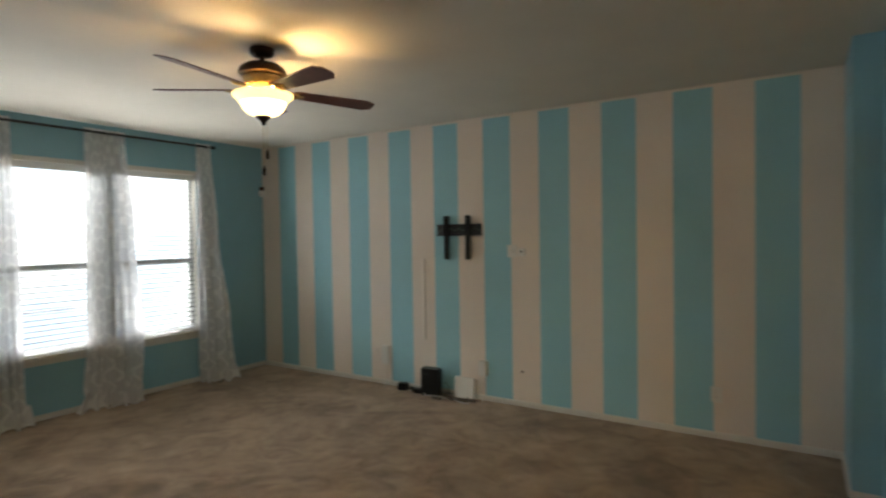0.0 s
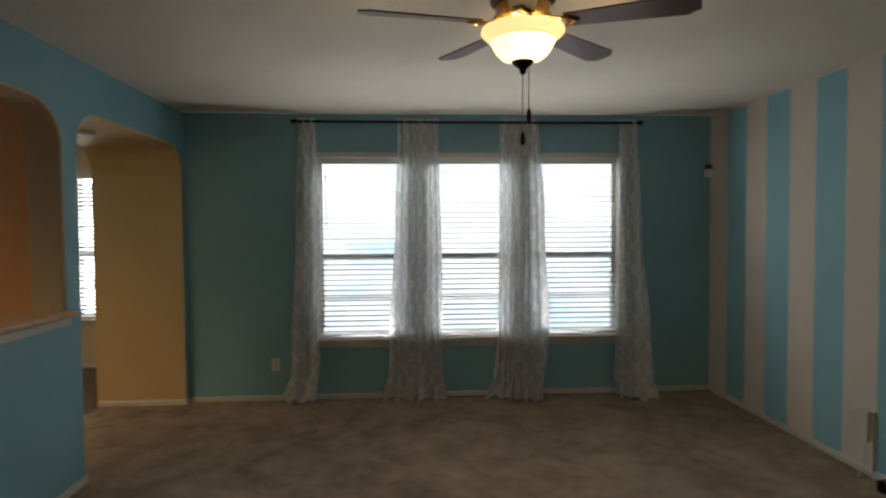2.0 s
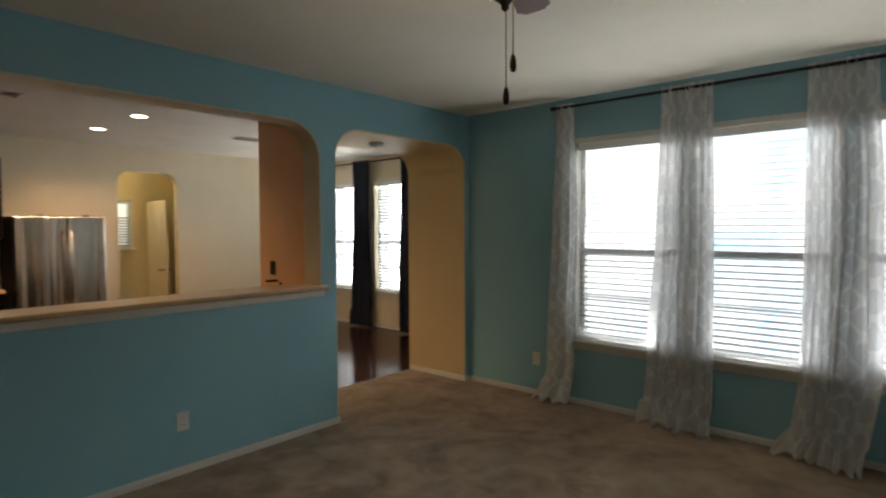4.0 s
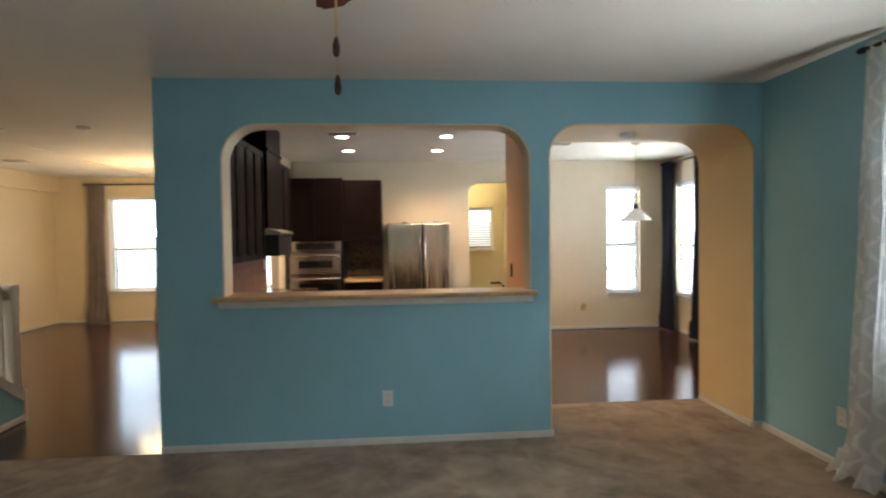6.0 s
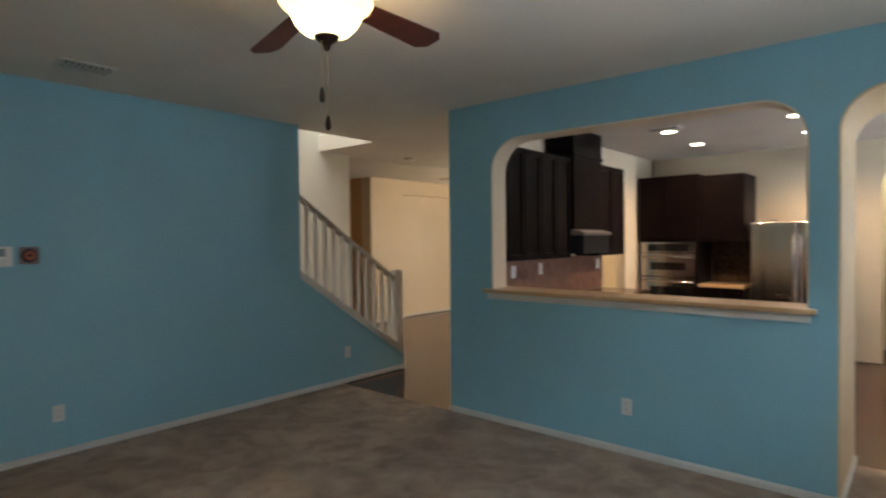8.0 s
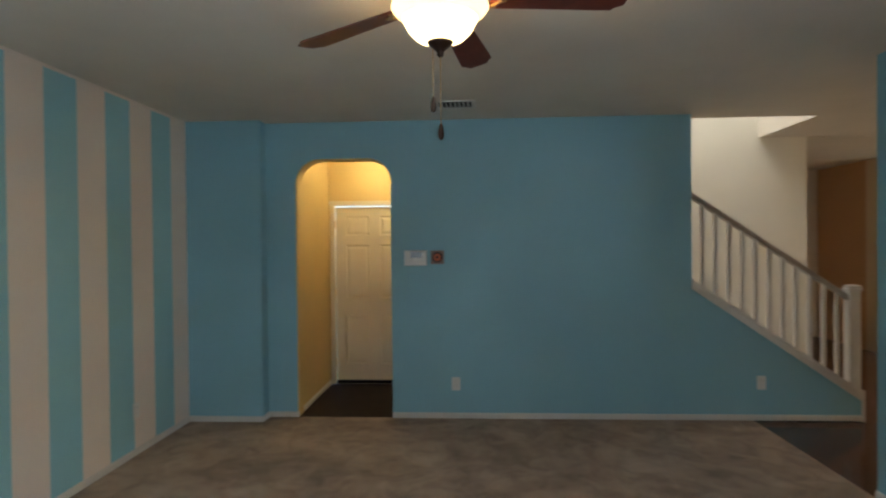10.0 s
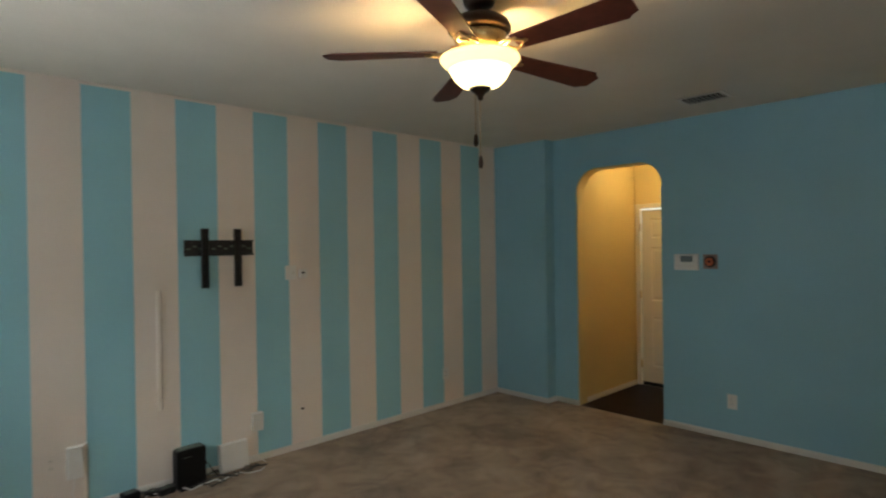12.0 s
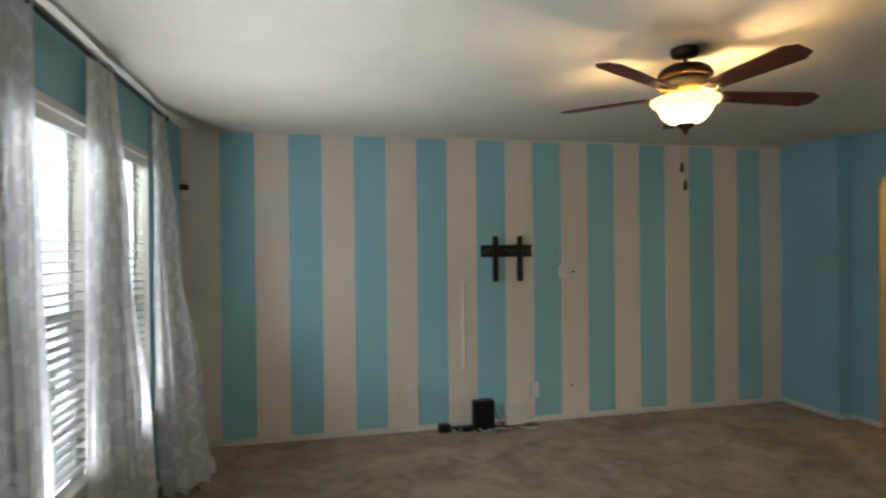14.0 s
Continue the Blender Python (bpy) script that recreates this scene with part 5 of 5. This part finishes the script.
for z0, z1 in ((1.02, 1.345), (0.42, 1.01)):
    d = part("oven_door", box(-1.285, -0.545, OY - 0.018, OY + 0.022, z0, z1, 0.004), STEEL, ov)
    part("window", box(-1.155, -0.675, OY + 0.022, OY + 0.0245, z0 + 0.09, z1 - 0.13), DARKGLASS, d, "black oven glass")
    part("handle", tube([(-1.255, OY + 0.065, z1 - 0.055), (-0.575, OY + 0.065, z1 - 0.055)], 0.013, 12), STEEL, d, smooth=True)
cabinet("wall_cabinet", -1.88, -1.32, BACK + 0.002, OY - 0.02, 1.50, 2.39, "y+", 1, "dark wall cabinet over a coffee counter")
cabinet("base_cabinet", -1.88, -1.32, BACK + 0.002, OY - 0.02, 0.0, 0.89, "y+", 2, "dark base cabinet beside the oven")
block("coffee_counter", (-1.88, -1.32, BACK + 0.002, OY + 0.01, 0.895, 0.93), LEDGE, "tan counter beside the oven", "counter")
block("coffee_backsplash", (-1.88, -1.32, BACK + 0.001, BACK + 0.012, 0.932, 1.498), GRANITE, "dark stone backsplash behind the coffee counter", "backsplash")
fr = thing("refrigerator", "stainless steel side-by-side refrigerator", "refrigerator")
part("body", box(-2.88, -1.96, BACK + 0.02, OY - 0.03, 0.02, 1.75, 0.006), BLACK, fr)
for x0, x1, hx in ((-2.88, -2.475, -2.505), (-2.465, -1.96, -2.435)):
    d = part("door", box(x0, x1, OY - 0.028, OY + 0.045, 0.05, 1.745, 0.014), FRIDGE, fr)
    part("handle", tube([(hx, OY + 0.045, 0.75), (hx, OY + 0.09, 0.78), (hx, OY + 0.09, 1.55), (hx, OY + 0.045, 1.58)], 0.012, 10), STEEL, d, smooth=True)
    part("hinge_cap", box((x0 + x1) / 2 - 0.04, (x0 + x1) / 2 + 0.04, OY - 0.02, OY + 0.03, 1.746, 1.765, 0.004), BLACK, fr)


def can_light(x, y):
    ob = thing("recessed_light", "lit recessed can light in the kitchen ceiling", "recessed light", "kitchen can lights", at=(x, y, CEIL))
    part("trim_ring", lathe([(0.095, -0.0005), (0.093, -0.008), (0.078, -0.010), (0.075, -0.002)], 28), TRIM, ob)
    lens = part("lens", lathe([(0.074, -0.004), (0.072, -0.007), (0.01, -0.0075)], 28), LENS, ob)
    lens.visible_shadow = False


for cx, cy in CANS:
    can_light(cx, cy)

# ---- dining pendant ----
pend = thing("pendant_light", "white glass pendant lamp on a thin rod, unlit", "pendant light", at=(-5.25, -2.62, 0))
part("canopy", lathe([(0.06, CEIL - 0.0005), (0.058, CEIL - 0.015), (0.02, CEIL - 0.03)], 24), BRASS, pend)
part("stem", lathe([(0.006, CEIL - 0.03), (0.006, 1.93)], 10), BRASS, pend)
part("socket", lathe([(0.012, 1.95), (0.03, 1.93), (0.032, 1.89), (0.04, 1.875)], 20), BRONZE, pend, smooth=True)
part("shade", lathe([(0.038, 1.878), (0.07, 1.855), (0.12, 1.80), (0.20, 1.735), (0.205, 1.725), (0.19, 1.728), (0.11, 1.79), (0.03, 1.86)], 36), FROST, pend, "white frosted glass shade", smooth=True)

# ---- front room chandelier ----
ch = thing("chandelier", "lit chandelier with frosted glass cups", "chandelier", at=(CHANDELIER.x, CHANDELIER.y, 0))
part("canopy", lathe([(0.07, CEIL - 0.0005), (0.068, CEIL - 0.015), (0.02, CEIL - 0.035)], 24), BRONZE, ch)
part("stem", lathe([(0.008, CEIL - 0.03), (0.008, 1.72), (0.03, 1.70), (0.035, 1.62), (0.02, 1.56), (0.004, 1.53)], 16), BRONZE, ch, smooth=True)
for k in range(5):
    a = radians(72 * k + 10)
    c, s = math.cos(a), math.sin(a)
    arm = part("arm", tube([(0.02 * c, 0.02 * s, 1.62), (0.12 * c, 0.12 * s, 1.56), (0.24 * c, 0.24 * s, 1.57), (0.29 * c, 0.29 * s, 1.60)], 0.008, 8), BRONZE, ch, smooth=True)
    cup = part("shade", lathe([(0.03, 1.60), (0.07, 1.615), (0.095, 1.68), (0.105, 1.72), (0.098, 1.72), (0.06, 1.63)], 24), SHADE, arm, "lit frosted glass cup", smooth=True)
    cup.matrix_basis = pose(0.29 * c, 0.29 * s, 0)
    cup.visible_shadow = False

# ---- rear hall ----
hw = thing("window_10", "small hall window with a half-raised blind", "window", kind="structure")
for u0, u1, w0, w1 in ((-3.84, -3.80, 1.30, 2.05), (-3.34, -3.30, 1.30, 2.05), (-3.80, -3.34, 1.30, 1.34), (-3.80, -3.34, 2.01, 2.05)):
    part("frame_rail", box(u0, u1, -5.60, -5.54, w0, w1, 0.002), VINYL, hw)
part("sill", box(-3.88, -3.26, -5.54, -5.45, 1.275, 1.305, 0.005), VINYL, hw)
pn = part("pane", box(-3.80, -3.34, -5.574, -5.570, 1.34, 2.01), GLASS, hw)
pn.visible_shadow = False
hb = thing("venetian_blind", "small white venetian blind covering the lower window", "window blind", "white window blinds", at=(-3.57, -5.525, 0))
hm = slat_mesh(0.45)
for k in range(11):
    share("slat", hm, hb, pose(0, 0, 1.35 + 0.042 * k, 25, 0, 0))
part("ladder_cord", tube([(0.15, 0.024, 1.33), (0.15, 0.024, 2.0)], 0.0012, 5), VINYL, hb)
hd = thing("door_2", "open almond interior door with a dark lever handle", "door", kind="structure")
part("leaf", box(-4.06, -4.02, -5.40, -4.72, 0.005, 2.03, 0.003), DOORPAINT, hd)
for z0, z1 in ((0.2, 0.9), (1.05, 1.85)):
    part("panel", box(-4.018, -4.012, -5.28, -4.84, z0, z1, 0.004), DOORPAINT, hd)
part("lever_handle", tube([(-4.02, -4.79, 0.98), (-3.97, -4.79, 0.98), (-3.965, -4.88, 0.98)], 0.010, 8), BRONZE, hd)
part("lever_handle", tube([(-4.06, -4.79, 0.98), (-4.11, -4.79, 0.98), (-4.115, -4.88, 0.98)], 0.010, 8), BRONZE, hd)
hl = thing("hall_light", "small flush ceiling light in the rear hall", "ceiling light", at=(-3.3, -5.0, 0))
part("base", lathe([(0.11, CEIL - 0.001), (0.11, CEIL - 0.02), (0.09, CEIL - 0.03)]), BRONZE, hl)
hs = part("shade", lathe([(0.10, CEIL - 0.03), (0.13, CEIL - 0.06), (0.12, CEIL - 0.10), (0.07, CEIL - 0.135), (0.01, CEIL - 0.145)]), SHADE, hl, "lit glass shade", smooth=True)
hs.visible_shadow = False
